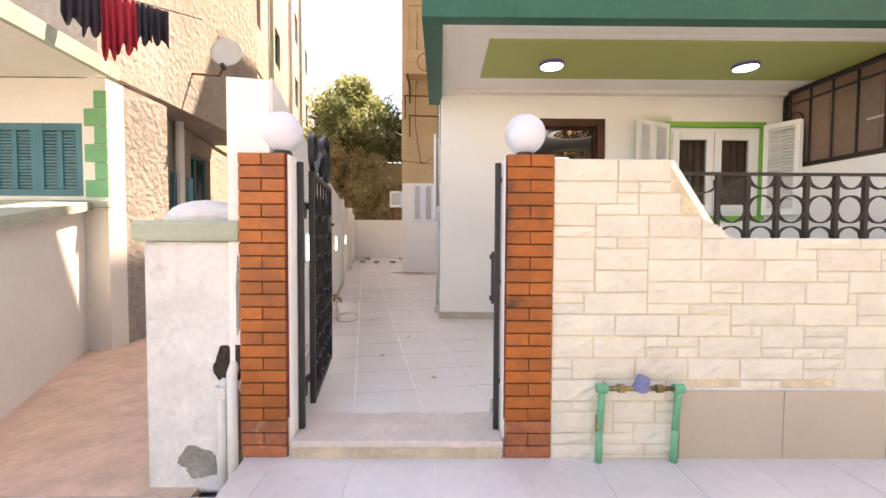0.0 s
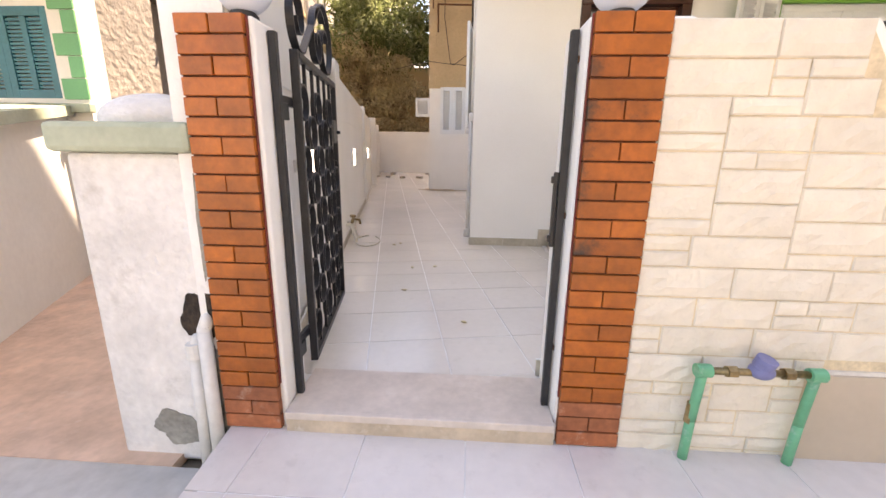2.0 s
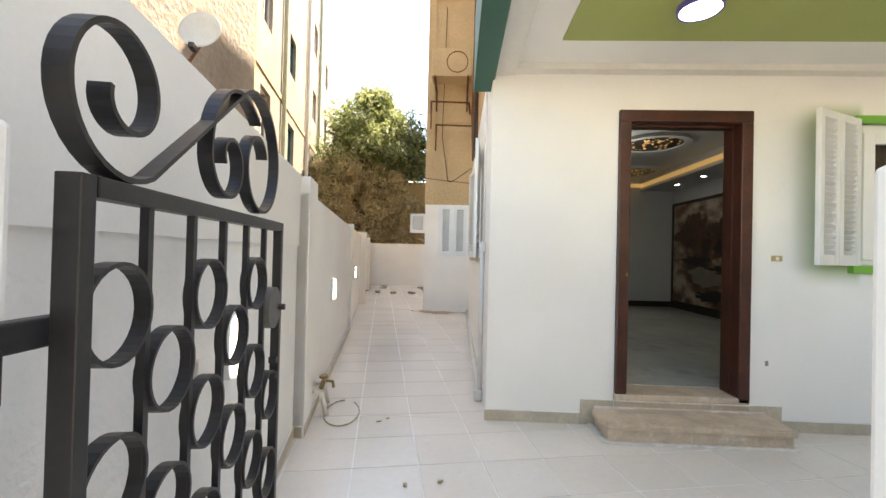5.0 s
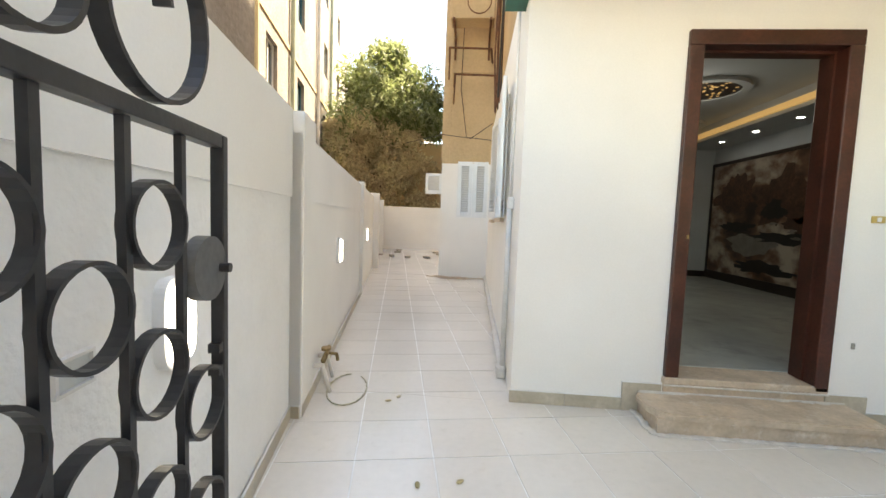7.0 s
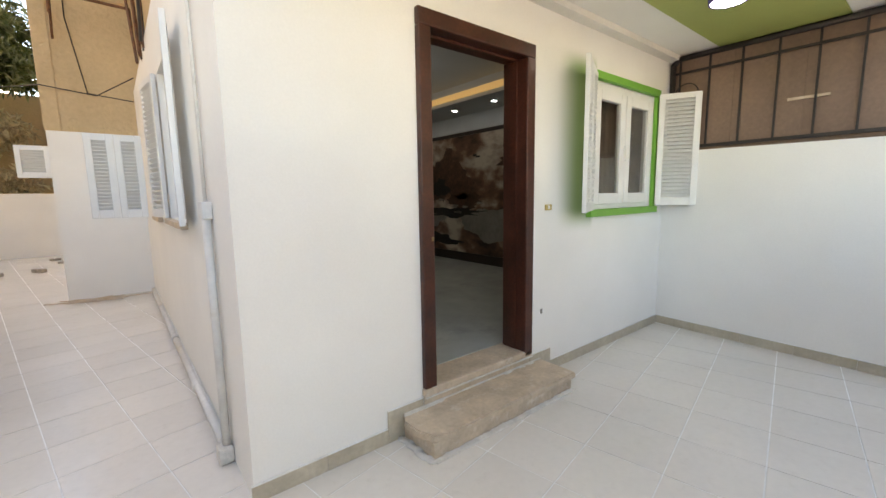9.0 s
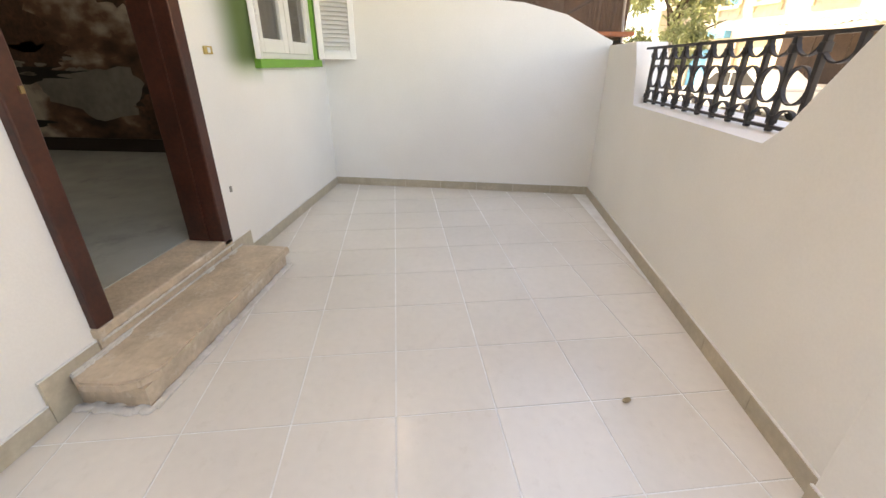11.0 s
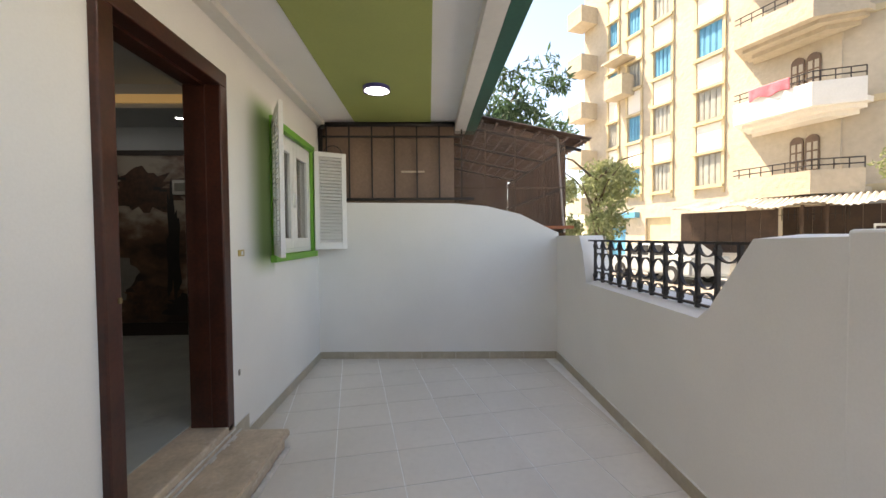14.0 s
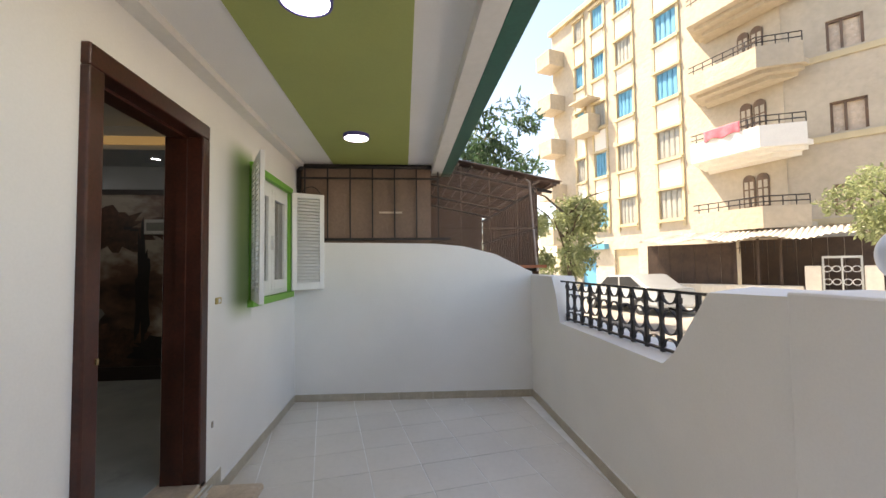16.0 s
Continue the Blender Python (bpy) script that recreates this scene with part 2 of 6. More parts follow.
DISH = mat("pale_grey_dish", (0.56, 0.58, 0.56), 0.5, var=0.08, s1=5, s2=30)
BARK = mat("grey_brown_bark", (0.13, 0.095, 0.065), 0.9, var=0.3, s1=8, s2=30, bump=0.9, dist=0.02)
LEAF = leaf_mat("green_leaf", (0.17, 0.21, 0.075))
LEAF_PALE = leaf_mat("pale_green_leaf", (0.30, 0.34, 0.17))
LEAF_BLUE = leaf_mat("blue_green_leaf", (0.05, 0.10, 0.05))
LEAF_DRY = leaf_mat("dry_brown_leaf", (0.74, 0.54, 0.35))
SHADE_NET = leaf_mat("brown_shade_net", (0.20, 0.12, 0.08))
ROOF_SHEET = leaf_mat("thin_brown_roof_sheet", (0.27, 0.18, 0.13))
CAR_PAINT = mat("silver_car_paint", (0.42, 0.45, 0.47), 0.3, metal=0.5, var=0.05, coat=0.6)
CAR_GLASS = mat("dark_car_glass", (0.02, 0.025, 0.03), 0.08, var=0.1)
RUBBER = mat("black_rubber", (0.02, 0.02, 0.02), 0.8, var=0.2)
WOOD_BROWN = mat("brown_window_wood", (0.16, 0.095, 0.055), 0.5, var=0.2, s1=4, s2=30)


def net_mat(name, col, clear):
    """Loosely woven sheet: part of the light passes between the threads."""
    m = mat(name, col, 0.8, var=0.2, s1=2.5, s2=40, bump=0.2)
    n, l = m.node_tree.nodes, m.node_tree.links
    tr, mx = n.new("ShaderNodeBsdfTransparent"), n.new("ShaderNodeMixShader")
    mx.inputs[0].default_value = clear
    l.new(n["Principled BSDF"].outputs[0], mx.inputs[1])
    l.new(tr.outputs[0], mx.inputs[2])
    l.new(mx.outputs[0], n["Material Output"].inputs["Surface"])
    return m


NET = net_mat("brown_woven_net", (0.24, 0.15, 0.105), 0.5)


# ---- building helpers ----
def box(bm, x0, y0, z0, x1, y1, z1, bev=0.0):
    m = Matrix.Translation(((x0 + x1) / 2, (y0 + y1) / 2, (z0 + z1) / 2)) @ Matrix.Diagonal((abs(x1 - x0), abs(y1 - y0), abs(z1 - z0), 1))
    r = bmesh.ops.create_cube(bm, size=1.0, matrix=m)
    if bev:
        es = list({e for v in r["verts"] for e in v.link_edges})
        bmesh.ops.bevel(bm, geom=es, offset=bev, segments=2, affect="EDGES", profile=0.5)
    return bm


def boxes(*rows, bev=0.0):
    bm = bmesh.new()
    for r in rows:
        box(bm, *r, bev=bev)
    return bm


def cyl(bm, p, q, r, seg=16, r2=None):
    p, q = Vector(p), Vector(q)
    d = q - p
    m = Matrix.Translation((p + q) / 2) @ d.to_track_quat("Z", "Y").to_matrix().to_4x4()
    bmesh.ops.create_cone(bm, cap_ends=True, segments=seg, radius1=r, radius2=r if r2 is None else r2, depth=d.length, matrix=m)
    return bm


def sphere(bm, c, r, sx=1, sy=1, sz=1, u=24, v=16):
    bmesh.ops.create_uvsphere(bm, u_segments=u, v_segments=v, radius=r, matrix=Matrix.Translation(c) @ Matrix.Diagonal((sx, sy, sz, 1)))
    return bm


def prism(bm, pts, depth, m=None):
    """A polygon in x and z, pushed along y by depth; m places it."""
    m = m or Matrix()
    a = [bm.verts.new(m @ Vector((x, 0, z))) for x, z in pts]
    b = [bm.verts.new(m @ Vector((x, depth, z))) for x, z in pts]
    bm.faces.new(a)
    bm.faces.new(b[::-1])
    k = len(pts)
    for i in range(k):
        bm.faces.new((a[(i + 1) % k], a[i], b[i], b[(i + 1) % k]))
    bmesh.ops.recalc_face_normals(bm, faces=bm.faces)
    return bm


def plate(bm, poly, z0, z1):
    """An upright prism over a ground plan."""
    a = [bm.verts.new((x, y, z0)) for x, y in poly]
    b = [bm.verts.new((x, y, z1)) for x, y in poly]
    bm.faces.new(a[::-1])
    bm.faces.new(b)
    k = len(poly)
    for i in range(k):
        bm.faces.new((a[i], a[(i + 1) % k], b[(i + 1) % k], b[i]))
    return bm


def ring(bm, c, r, w, t, m, a0=0.0, a1=360.0, seg=28):
    """A ring of flat bar in the local x z plane: radius r, bar t thick, w wide along y."""
    full = abs(a1 - a0) >= 359.9
    n = seg if full else seg + 1
    loops = []
    for i in range(n):
        a = radians(a0 + (a1 - a0) * i / seg)
        u = (math.cos(a), math.sin(a))
        loops.append([bm.verts.new(m @ Vector((c[0] + u[0] * rr, c[1] + yy, c[2] + u[1] * rr))) for rr, yy in ((r - t / 2, -w / 2), (r + t / 2, -w / 2), (r + t / 2, w / 2), (r - t / 2, w / 2))])
    for i in range(n if full else n - 1):
        p, q = loops[i], loops[(i + 1) % n]
        for j in range(4):
            bm.faces.new((p[j], p[(j + 1) % 4], q[(j + 1) % 4], q[j]))
    return bm


def strip(bm, pts, w, t, m):
    """A flat bar that follows points in the local x z plane."""
    loops = []
    for i, (x, z) in enumerate(pts):
        px, pz = pts[max(0, i - 1)]
        qx, qz = pts[min(len(pts) - 1, i + 1)]
        d = Vector((qx - px, qz - pz)).normalized()
        nx, nz = -d.y * t / 2, d.x * t / 2
        loops.append([bm.verts.new(m @ Vector(p)) for p in ((x - nx, -w / 2, z - nz), (x + nx, -w / 2, z + nz), (x + nx, w / 2, z + nz), (x - nx, w / 2, z - nz))])
    for p, q in zip(loops, loops[1:]):
        for j in range(4):
            bm.faces.new((p[j], p[(j + 1) % 4], q[(j + 1) % 4], q[j]))
    bm.faces.new(loops[0])
    bm.faces.new(loops[-1][::-1])
    return bm


def tube(bm, pts, r, seg=8):
    """A round pipe through points in space."""
    for p, q in zip(pts, pts[1:]):
        cyl(bm, p, q, r, seg)
    for p in pts[1:-1]:
        sphere(bm, p, r * 1.02, u=seg, v=6)
    return bm


def mesh_of(name, bm, material, smooth=False):
    bmesh.ops.recalc_face_normals(bm, faces=bm.faces)
    me = bpy.data.meshes.new(name)
    bm.to_mesh(me)
    bm.free()
    me.materials.append(material)
    if smooth:
        for p in me.polygons:
            p.use_smooth = True
    return me


def part(name, bm, material, parent=None, label="", smooth=False):
    ob = new(name, mesh_of(name, bm, material, smooth))
    ob.parent = parent
    if label:
        tagged(ob, label)
    return ob


def thing(name, m, label, category, group="", kind=""):
    ob = new(name)
    ob.empty_display_size = 0.1
    ob.matrix_world = m
    return tagged(ob, label, category, group, kind)


def fixed(name, bm, material, label, category, smooth=False):
    return tagged(part(name, bm, material, None, "", smooth), label, category, "", "structure")


def wall_grid(bm, s0, s1, z0, z1, thick, holes, m=None):
    """A wall along local x, from local y 0 to thick, with rectangular holes (s, z, s, z) cut through."""
    m = m or Matrix()
    xs = sorted({s0, s1, *[h[0] for h in holes], *[h[2] for h in holes]})
    zs = sorted({z0, z1, *[h[1] for h in holes], *[h[3] for h in holes]})
    def solid(i, j):
        if not (0 <= i < len(xs) - 1 and 0 <= j < len(zs) - 1):
            return False
        cx, cz = (xs[i] + xs[i + 1]) / 2, (zs[j] + zs[j + 1]) / 2
        return not any(h[0] < cx < h[2] and h[1] < cz < h[3] for h in holes)
    def quad(*p):
        bm.faces.new([bm.verts.new(m @ Vector(q)) for q in p])
    for i in range(len(xs) - 1):
        for j in range(len(zs) - 1):
            if not solid(i, j):
                continue
            a, b, c, d = xs[i], xs[i + 1], zs[j], zs[j + 1]
            quad((a, 0, c), (b, 0, c), (b, 0, d), (a, 0, d))
            quad((a, thick, c), (a, thick, d), (b, thick, d), (b, thick, c))
            if not solid(i - 1, j):
                quad((a, 0, c), (a, 0, d), (a, thick, d), (a, thick, c))
            if not solid(i + 1, j):
                quad((b, 0, c), (b, thick, c), (b, thick, d), (b, 0, d))
            if not solid(i, j - 1):
                quad((a, 0, c), (a, thick, c), (b, thick, c), (b, 0, c))
            if not solid(i, j + 1):
                quad((a, 0, d), (b, 0, d), (b, thick, d), (a, thick, d))
    bmesh.ops.remove_doubles(bm, verts=bm.verts, dist=1e-4)
    return bm


def along(p, q, z=0.0):
    """A frame at p whose x runs towards q, y to its left."""
    return pose(p[0], p[1], z, 0, 0, math.degrees(math.atan2(q[1] - p[1], q[0] - p[0])))


# ---- plan ----
YV, XV = 5.48, 0.94                  # villa front face, villa side face
YF, YI = 2.42, 2.60                  # street wall, outer and inner face
STREET = -0.07
LEAN = 10.7                          # turn of the passage and of the tiles
NEAR_A, NEAR_B = (0.07, 2.45), (-0.46, 5.05)
FAR_A, FAR_B = (-0.39, 5.04), (-2.98, 18.5)
END_A, END_B = (5.215, 5.48), (5.06, 2.62)
CEIL = 2.855

# ground
g = bmesh.new()
bmesh.ops.create_grid(g, x_segments=1, y_segments=1, size=400, matrix=Matrix.Translation((0, 0, -0.30)))
fixed("ground", g, EARTH, "dusty grey-brown ground around the houses", "ground")
fixed("road", boxes((-60, -22, -0.298, 60, -0.4, -0.20)), ASPHALT, "dusty dark asphalt street in front of the villa", "road")
fixed("pavement", boxes((0.02, -0.45, -0.29, 30, YF + 0.02, STREET - 0.0035)), GROUT, "pale grout bed of the raised pavement", "pavement")
fixed("neighbour_paving", boxes((-8, -0.4, -0.29, 0.02, 2.35, -0.25)), GREY_PAVING, "speckled grey paving in front of the next plot", "pavement")
fixed("neighbour_yard", boxes((-6.2, 2.35, -0.29, -0.3, 12, -0.245)), PINK_PAVING, "pink-beige terrazzo yard of the next plot", "floor")

# villa front wall with door and window openings
def green_fade(base):
    """White wall paint that fades to soft green beside the window."""
    m = base.copy()
    m.name = "white_plaster_with_green_fade"
    n, l = m.node_tree.nodes, m.node_tree.links
    b = n["Principled BSDF"]
    src = b.inputs["Base Color"].links[0].from_socket
    geo = n.new("ShaderNodeNewGeometry")
    sep = n.new("ShaderNodeSeparateXYZ")
    l.new(geo.outputs["Position"], sep.inputs[0])
    def band(sock, a, c):
        r = n.new("ShaderNodeMapRange")
        r.interpolation_type = "SMOOTHSTEP"
        r.inputs[1].default_value, r.inputs[2].default_value = a, c
        l.new(sock, r.inputs[0])
        return r.outputs[0]
    f = None
    for sock in (band(sep.outputs[0], 3.28, 3.62), band(sep.outputs[0], 3.86, 3.80), band(sep.outputs[2], 1.12, 1.35), band(sep.outputs[2], 2.62, 2.45)):
        if f is None:
            f = sock
        else:
            k = n.new("ShaderNodeMath")
            k.operation = "MULTIPLY"
            l.new(f, k.inputs[0])
            l.new(sock, k.inputs[1])
            f = k.outputs[0]
    mx = n.new("ShaderNodeMix")
    mx.data_type = "RGBA"
    mx.inputs[7].default_value = (0.26, 0.38, 0.16, 1)
    l.new(f, mx.inputs[0])
    l.new(src, mx.inputs[6])
    l.new(mx.outputs[2], b.inputs["Base Color"])
    return m


WIN = (3.81, 1.31, 4.97, 2.435)
fixed("wall_villa_front", wall_grid(bmesh.new(), XV, 5.5, -0.1, 3.1, 0.22, [(2.0, -0.2, 2.94, 2.47), WIN], pose(0, YV, 0)), green_fade(PLASTER), "smooth white plastered front wall of the villa", "wall")
# villa side wall with two windows
SIDE_WINS = [(1.45, 1.30, 2.45, 2.55), (3.3, 1.28, 4.0, 2.2)]
fixed("wall_villa_side", wall_grid(bmesh.new(), 0.22, 6.1, -0.1, 3.1, 0.2, SIDE_WINS, pose(XV, YV, 0, 0, 0, 90) @ Matrix.Diagonal((1, -1, 1, 1))), PLASTER, "white plastered side wall of the villa", "wall")
# room behind the door
fixed("room_floor", boxes((1.14, YV + 0.22, 0.0, 5.6, 11.6, 0.26)), MARBLE_FLOOR, "glossy pale grey veined marble room floor", "floor")
fixed("wall_room_back", boxes((1.14, 11.5, 0.26, 5.6, 11.7, 3.1)), ROOM_WALL, "pale grey painted back wall of the room", "wall")
fixed("wall_room_end", boxes((5.5, YV, 0.0, 5.7, 11.5, 3.1)), ROOM_WALL, "pale grey painted end wall of the room", "wall")
fixed("room_ceiling", boxes((1.0, YV + 0.22, 3.1, 5.7, 11.7, 3.25), (1.14, YV + 0.22, 2.85, 1.7, 11.5, 3.1), (4.75, YV + 0.22, 2.85, 5.5, 11.5, 3.1), (1.7, YV + 0.22, 2.85, 4.75, 6.4, 3.1)), ROOM_WALL, "grey room ceiling with a dropped edge", "ceiling")

# canopy
fixed("ceiling", boxes((0.955, 3.69, CEIL, 5.6, YV, 3.1)), PLASTER, "white plastered underside of the terrace canopy", "ceiling")
fixed("ceiling_panel", boxes((1.385, 4.12, CEIL - 0.012, 5.5, 5.03, CEIL + 0.01)), GREEN_CEIL, "lime green painted panel of the terrace ceiling", "ceiling")
fixed("canopy_beam", boxes((0.955, 3.69, CEIL - 0.098, 5.45, 3.82, CEIL - 0.001), (0.955, 3.82, CEIL - 0.06, 1.12, YV - 0.001, CEIL - 0.001), (1.12, YV - 0.10, CEIL - 0.05, 5.5, YV - 0.001, CEIL - 0.001)), WHITE_RENDER, "white plastered edge beam of the canopy", "beam")
fixed("canopy_fascia", boxes((0.79, 3.565, CEIL - 0.10, 5.5, 3.69, 3.45), (0.79, 3.69, CEIL - 0.10, 0.955, YV + 0.25, 3.45), bev=0.006), DARK_GREEN, "dark green painted fascia of the terrace canopy", "fascia")
fixed("canopy_roof", boxes((0.955, 3.69, 3.1, 5.7, YV + 0.2, 3.4)), WHITE_RENDER, "white flat roof slab of the canopy", "roof")

# end wall between the terraces
ma = along(END_A, END_B)
L = math.dist(END_A, END_B)
fixed("wall_end", prism(bmesh.new(), [(0, -0.2), (L, -0.2), (L, 1.50), (L - 0.08, 1.535), (L - 0.45, 1.72), (L - 0.85, 1.82), (L - 1.2, 1.855), (0, 1.885)], 0.18, ma), PLASTER, "white plastered end wall with a top curving down", "wall")

# street wall
def inner(x):
    """The inner face of the street wall, which thins towards its end."""
    return 2.728 - (x - 1.6) * 0.0262


PROFILE = [(1.270, -0.28), (5.9, -0.28), (5.9, 1.46), (4.30, 1.46), (4.20, 1.30), (4.10, 1.06), (2.44, 1.055), (2.34, 1.13), (2.125, 1.455), (1.270, 1.455)]
sw_bm = prism(bmesh.new(), PROFILE, 1.0, pose(0, YF, 0))
for v in sw_bm.verts:
    if v.co.y > YF + 0.5:
        v.co.y = inner(v.co.x)
        if 2.0 < v.co.x < 2.2:
            v.co.x -= 0.07
            v.co.z -= 0.02
        elif v.co.z < 1.2 and 2.2 < v.co.x < 4.5:
            v.co.z -= 0.05
fixed("wall_street", sw_bm, PLASTER, "white plastered street wall with a stepped opening", "wall")
fixed("wall_pier", boxes((1.268, YF + 0.01, -0.2, 1.60, 2.768, 1.47), bev=0.012), PLASTER, "white plastered pier beside the gate opening", "wall")
fixed("gate_jamb", boxes((-0.06, YF, -0.28, 0.185, YI + 0.02, 1.472), bev=0.01), PLASTER, "white plastered gate jamb behind the brick pillar", "wall")

# boundary wall of the passage: a near stretch, then a stretch that stands proud
mn, ln = along(NEAR_A, NEAR_B), math.dist(NEAR_A, NEAR_B)
fixed("wall_boundary_near", wall_grid(bmesh.new(), 0, ln, -0.28, 1.85, 0.2, [], mn), PLASTER_ROUGH, "white sprayed plaster boundary wall beside the gate", "wall")
fixed("wall_boundary_coat", wall_grid(bmesh.new(), 0.02, ln - 0.02, 1.36, 1.865, 0.012, [], mn @ pose(0, -0.012, 0)), PLASTER, "smoother white top coat of the boundary wall", "wall")
mf, lf = along(FAR_A, FAR_B), math.dist(FAR_A, FAR_B)
fixed("wall_boundary_far", wall_grid(bmesh.new(), 0, lf, -0.28, 1.74, 0.2, [], mf), PLASTER, "white plastered boundary wall along the passage", "wall")
fixed("wall_boundary_band", wall_grid(bmesh.new(), 0.36, lf, 1.34, 1.742, 0.006, [], mf @ pose(0, -0.006, 0)), PLASTER, "white top coat of the boundary wall", "wall")
fixed("wall_pilaster", boxes((0.0, -0.012, 0.0, 0.34, 0.19, 1.86), (3.95, -0.05, 0.0, 4.25, 0.19, 1.79), (7.5, -0.14, 0.0, 7.8, 0.19, 1.82), (11, -0.14, 0.0, 11.3, 0.19, 1.8)), PLASTER, "white plastered pilasters of the boundary wall", "wall")
bpy.data.objects["wall_pilaster"].matrix_world = mf
fixed("wall_passage_end", boxes((-3.3, 18.5, -0.28, 1.0, 18.7, 1.67)), PLASTER, "low white wall closing the passage", "wall")

# house body: white block past the villa and the tall beige house above
fixed("wall_block", boxes((-0.10, 11.5, -0.1, 3.0, 20.5, 2.45)), PLASTER, "white painted foot of the tall house", "wall")
tall = thing("apartment_house", pose(0, 0, 0), "tall beige rendered apartment house above the villa", "house")
# second box is extended out of view, sized to shade terrace and street
part("wall", boxes((-0.09, 11.51, 2.45, 9, 30, 13.0), (1.05, YV + 0.45, 3.25, 14, 11.51, 12.3)), BEIGE_WALL, tall)
part("band", boxes((-0.12, 11.48, 4.35, 0.95, 11.51, 4.42), (-0.12, 11.48, 7.2, 0.95, 11.51, 7.27), (-0.115, 11.485, 2.45, 0.06, 11.51, 9.0)), BEIGE_WALL, tall)

# neighbouring rough house along the passage
NB_A, NB_B = (-3.1, 5.3), (-7.9, 29.0)
mnb, lnb = along(NB_A, NB_B), math.dist(NB_A, NB_B)
rough = thing("neighbour_house", mnb, "old apartment house with peeling sandy render", "house")
nb_holes = []
for k in range(4):
    for i, s in enumerate((2.6, 7.3, 10.6, 15.5, 19.5)):
        nb_holes.append((s, 1.2 + 3.1 * k, s + 1.0, 2.55 + 3.1 * k))
part("wall", wall_grid(bmesh.new(), 0, lnb, -0.3, 14.0, 0.3, nb_holes), ROUGH_WALL, rough)
# dark block behind the window openings, its colour standing for unlit rooms
part("unlit_core", boxes((0.05, 0.6, -0.3, lnb, 9, 14.0)), WOOD_AND_UNLIT, rough)
for h in nb_holes:
    w = part("window", boxes((h[0], 0.10, h[1], h[0] + 0.06, 0.18, h[3]), (h[2] - 0.06, 0.10, h[1], h[2], 0.18, h[3]), (h[0], 0.10, h[3] - 0.06, h[2], 0.18, h[3]), (h[0], 0.10, h[1], h[2], 0.18, h[1] + 0.06), ((h[0] + h[2]) / 2 - 0.03, 0.10, h[1], (h[0] + h[2]) / 2 + 0.03, 0.18, h[3])), WHITE_PAINT if int(h[0]) % 2 else TEAL, rough)
    part("pane", boxes((h[0] + 0.06, 0.13, h[1] + 0.06, h[2] - 0.06, 0.14, h[3] - 0.06)), CAR_GLASS, w)
for s, mt in ((1.9, PIPE_WHITE), (5.1, PALE_GREEN), (6.3, YELLOW_TRIM), (9.6, PALE_GREEN), (13.8, PIPE_WHITE), (17, PALE_GREEN)):
    part("downpipe", cyl(bmesh.new(), (s, -0.09, -0.3), (s, -0.09, 14), 0.07, 10), mt, rough)
part("band", boxes((0, -0.03, 2.9, lnb, 0.0, 3.05), (0, -0.03, 6.0, lnb, 0.0, 6.15)), BEIGE_WALL, rough)

# small neighbour house: shuttered front, low yard wall running up to it, jutting roof slab
HA, HB = (-2.12, 3.16), (-3.06, 5.0)
ha, lh = along(HA, HB), math.dist(HA, HB)
HY, HX = 4.9, -2.74
bay = thing("veranda_house", pose(0, 0, 0), "white neighbour house with teal shutters and mint quoins", "house")
part("wall", wall_grid(bmesh.new(), -8, HX, -0.3, 2.76, 0.25, [(-4.01, 1.47, -3.01, 2.27)], pose(0, HY, 0)), WHITE_RENDER, bay)
part("side_wall", boxes((HX - 0.25, HY + 0.251, -0.3, HX, 5.9, 2.76)), ROUGH_WALL, bay)
yw = prism(bmesh.new(), [(-1.4, -0.3), (lh, -0.3), (lh, 1.34), (0, 1.10), (-1.4, 0.92)], 0.22, ha)
part("yard_wall", yw, WHITE_RENDER, bay)
part("ledge", prism(bmesh.new(), [(-1.4, 0.92), (0, 1.10), (lh + 0.1, 1.35), (lh + 0.1, 1.44), (0, 1.19), (-1.4, 1.01)], 0.36, ha @ pose(0, -0.08, 0)), PALE_GREEN, bay, "pale green sloping coping")
part("window_ledge", boxes((-8, HY - 0.07, 1.34, HX + 0.05, HY - 0.001, 1.42), bev=0.008), PALE_GREEN, bay)
part("eave", plate(bmesh.new(), [(-2.48, 3.0), (-2.66, HY + 0.02), (-2.60, HY + 0.02), (-2.42, 3.0)], 2.74, 2.90), PALE_GREEN, bay, "pale green roof edge")
part("roof_slab", plate(bmesh.new(), [(-8, 3.0), (-2.481, 3.0), (-2.661, HY - 0.002), (-8, HY - 0.002)], 2.77, 2.89), WHITE_RENDER, bay)
part("upper_wall", boxes((-8, HY + 0.1, 2.9, -2.9, 9.0, 9.0)), ROUGH_WALL, bay)
for k in range(6):
    w = 0.23 if k % 2 == 0 else 0.12
    part("quoin", boxes((HX - w, HY - 0.02, 1.46 + 0.195 * k, HX + 0.015, HY - 0.001, 1.645 + 0.195 * k)), QUOIN_GREEN, bay)
for k in range(2):
    s0 = -4.01 + 0.5 * k
    leaf = part("shutter", boxes((s0, HY, 1.47, s0 + 0.07, HY + 0.04, 2.27), (s0 + 0.43, HY, 1.47, s0 + 0.5, HY + 0.04, 2.27), (s0 + 0.07, HY, 1.47, s0 + 0.43, HY + 0.04, 1.55), (s0 + 0.07, HY, 2.19, s0 + 0.43, HY + 0.04, 2.27), (s0 + 0.22, HY, 1.55, s0 + 0.28, HY + 0.04, 2.19), bev=0.003), TEAL, bay)
    for i in range(18):
        part("slat", boxes((s0 + 0.07, HY + 0.012, 1.56 + 0.0348 * i, s0 + 0.43, HY + 0.032, 1.584 + 0.0348 * i)), TEAL, leaf)
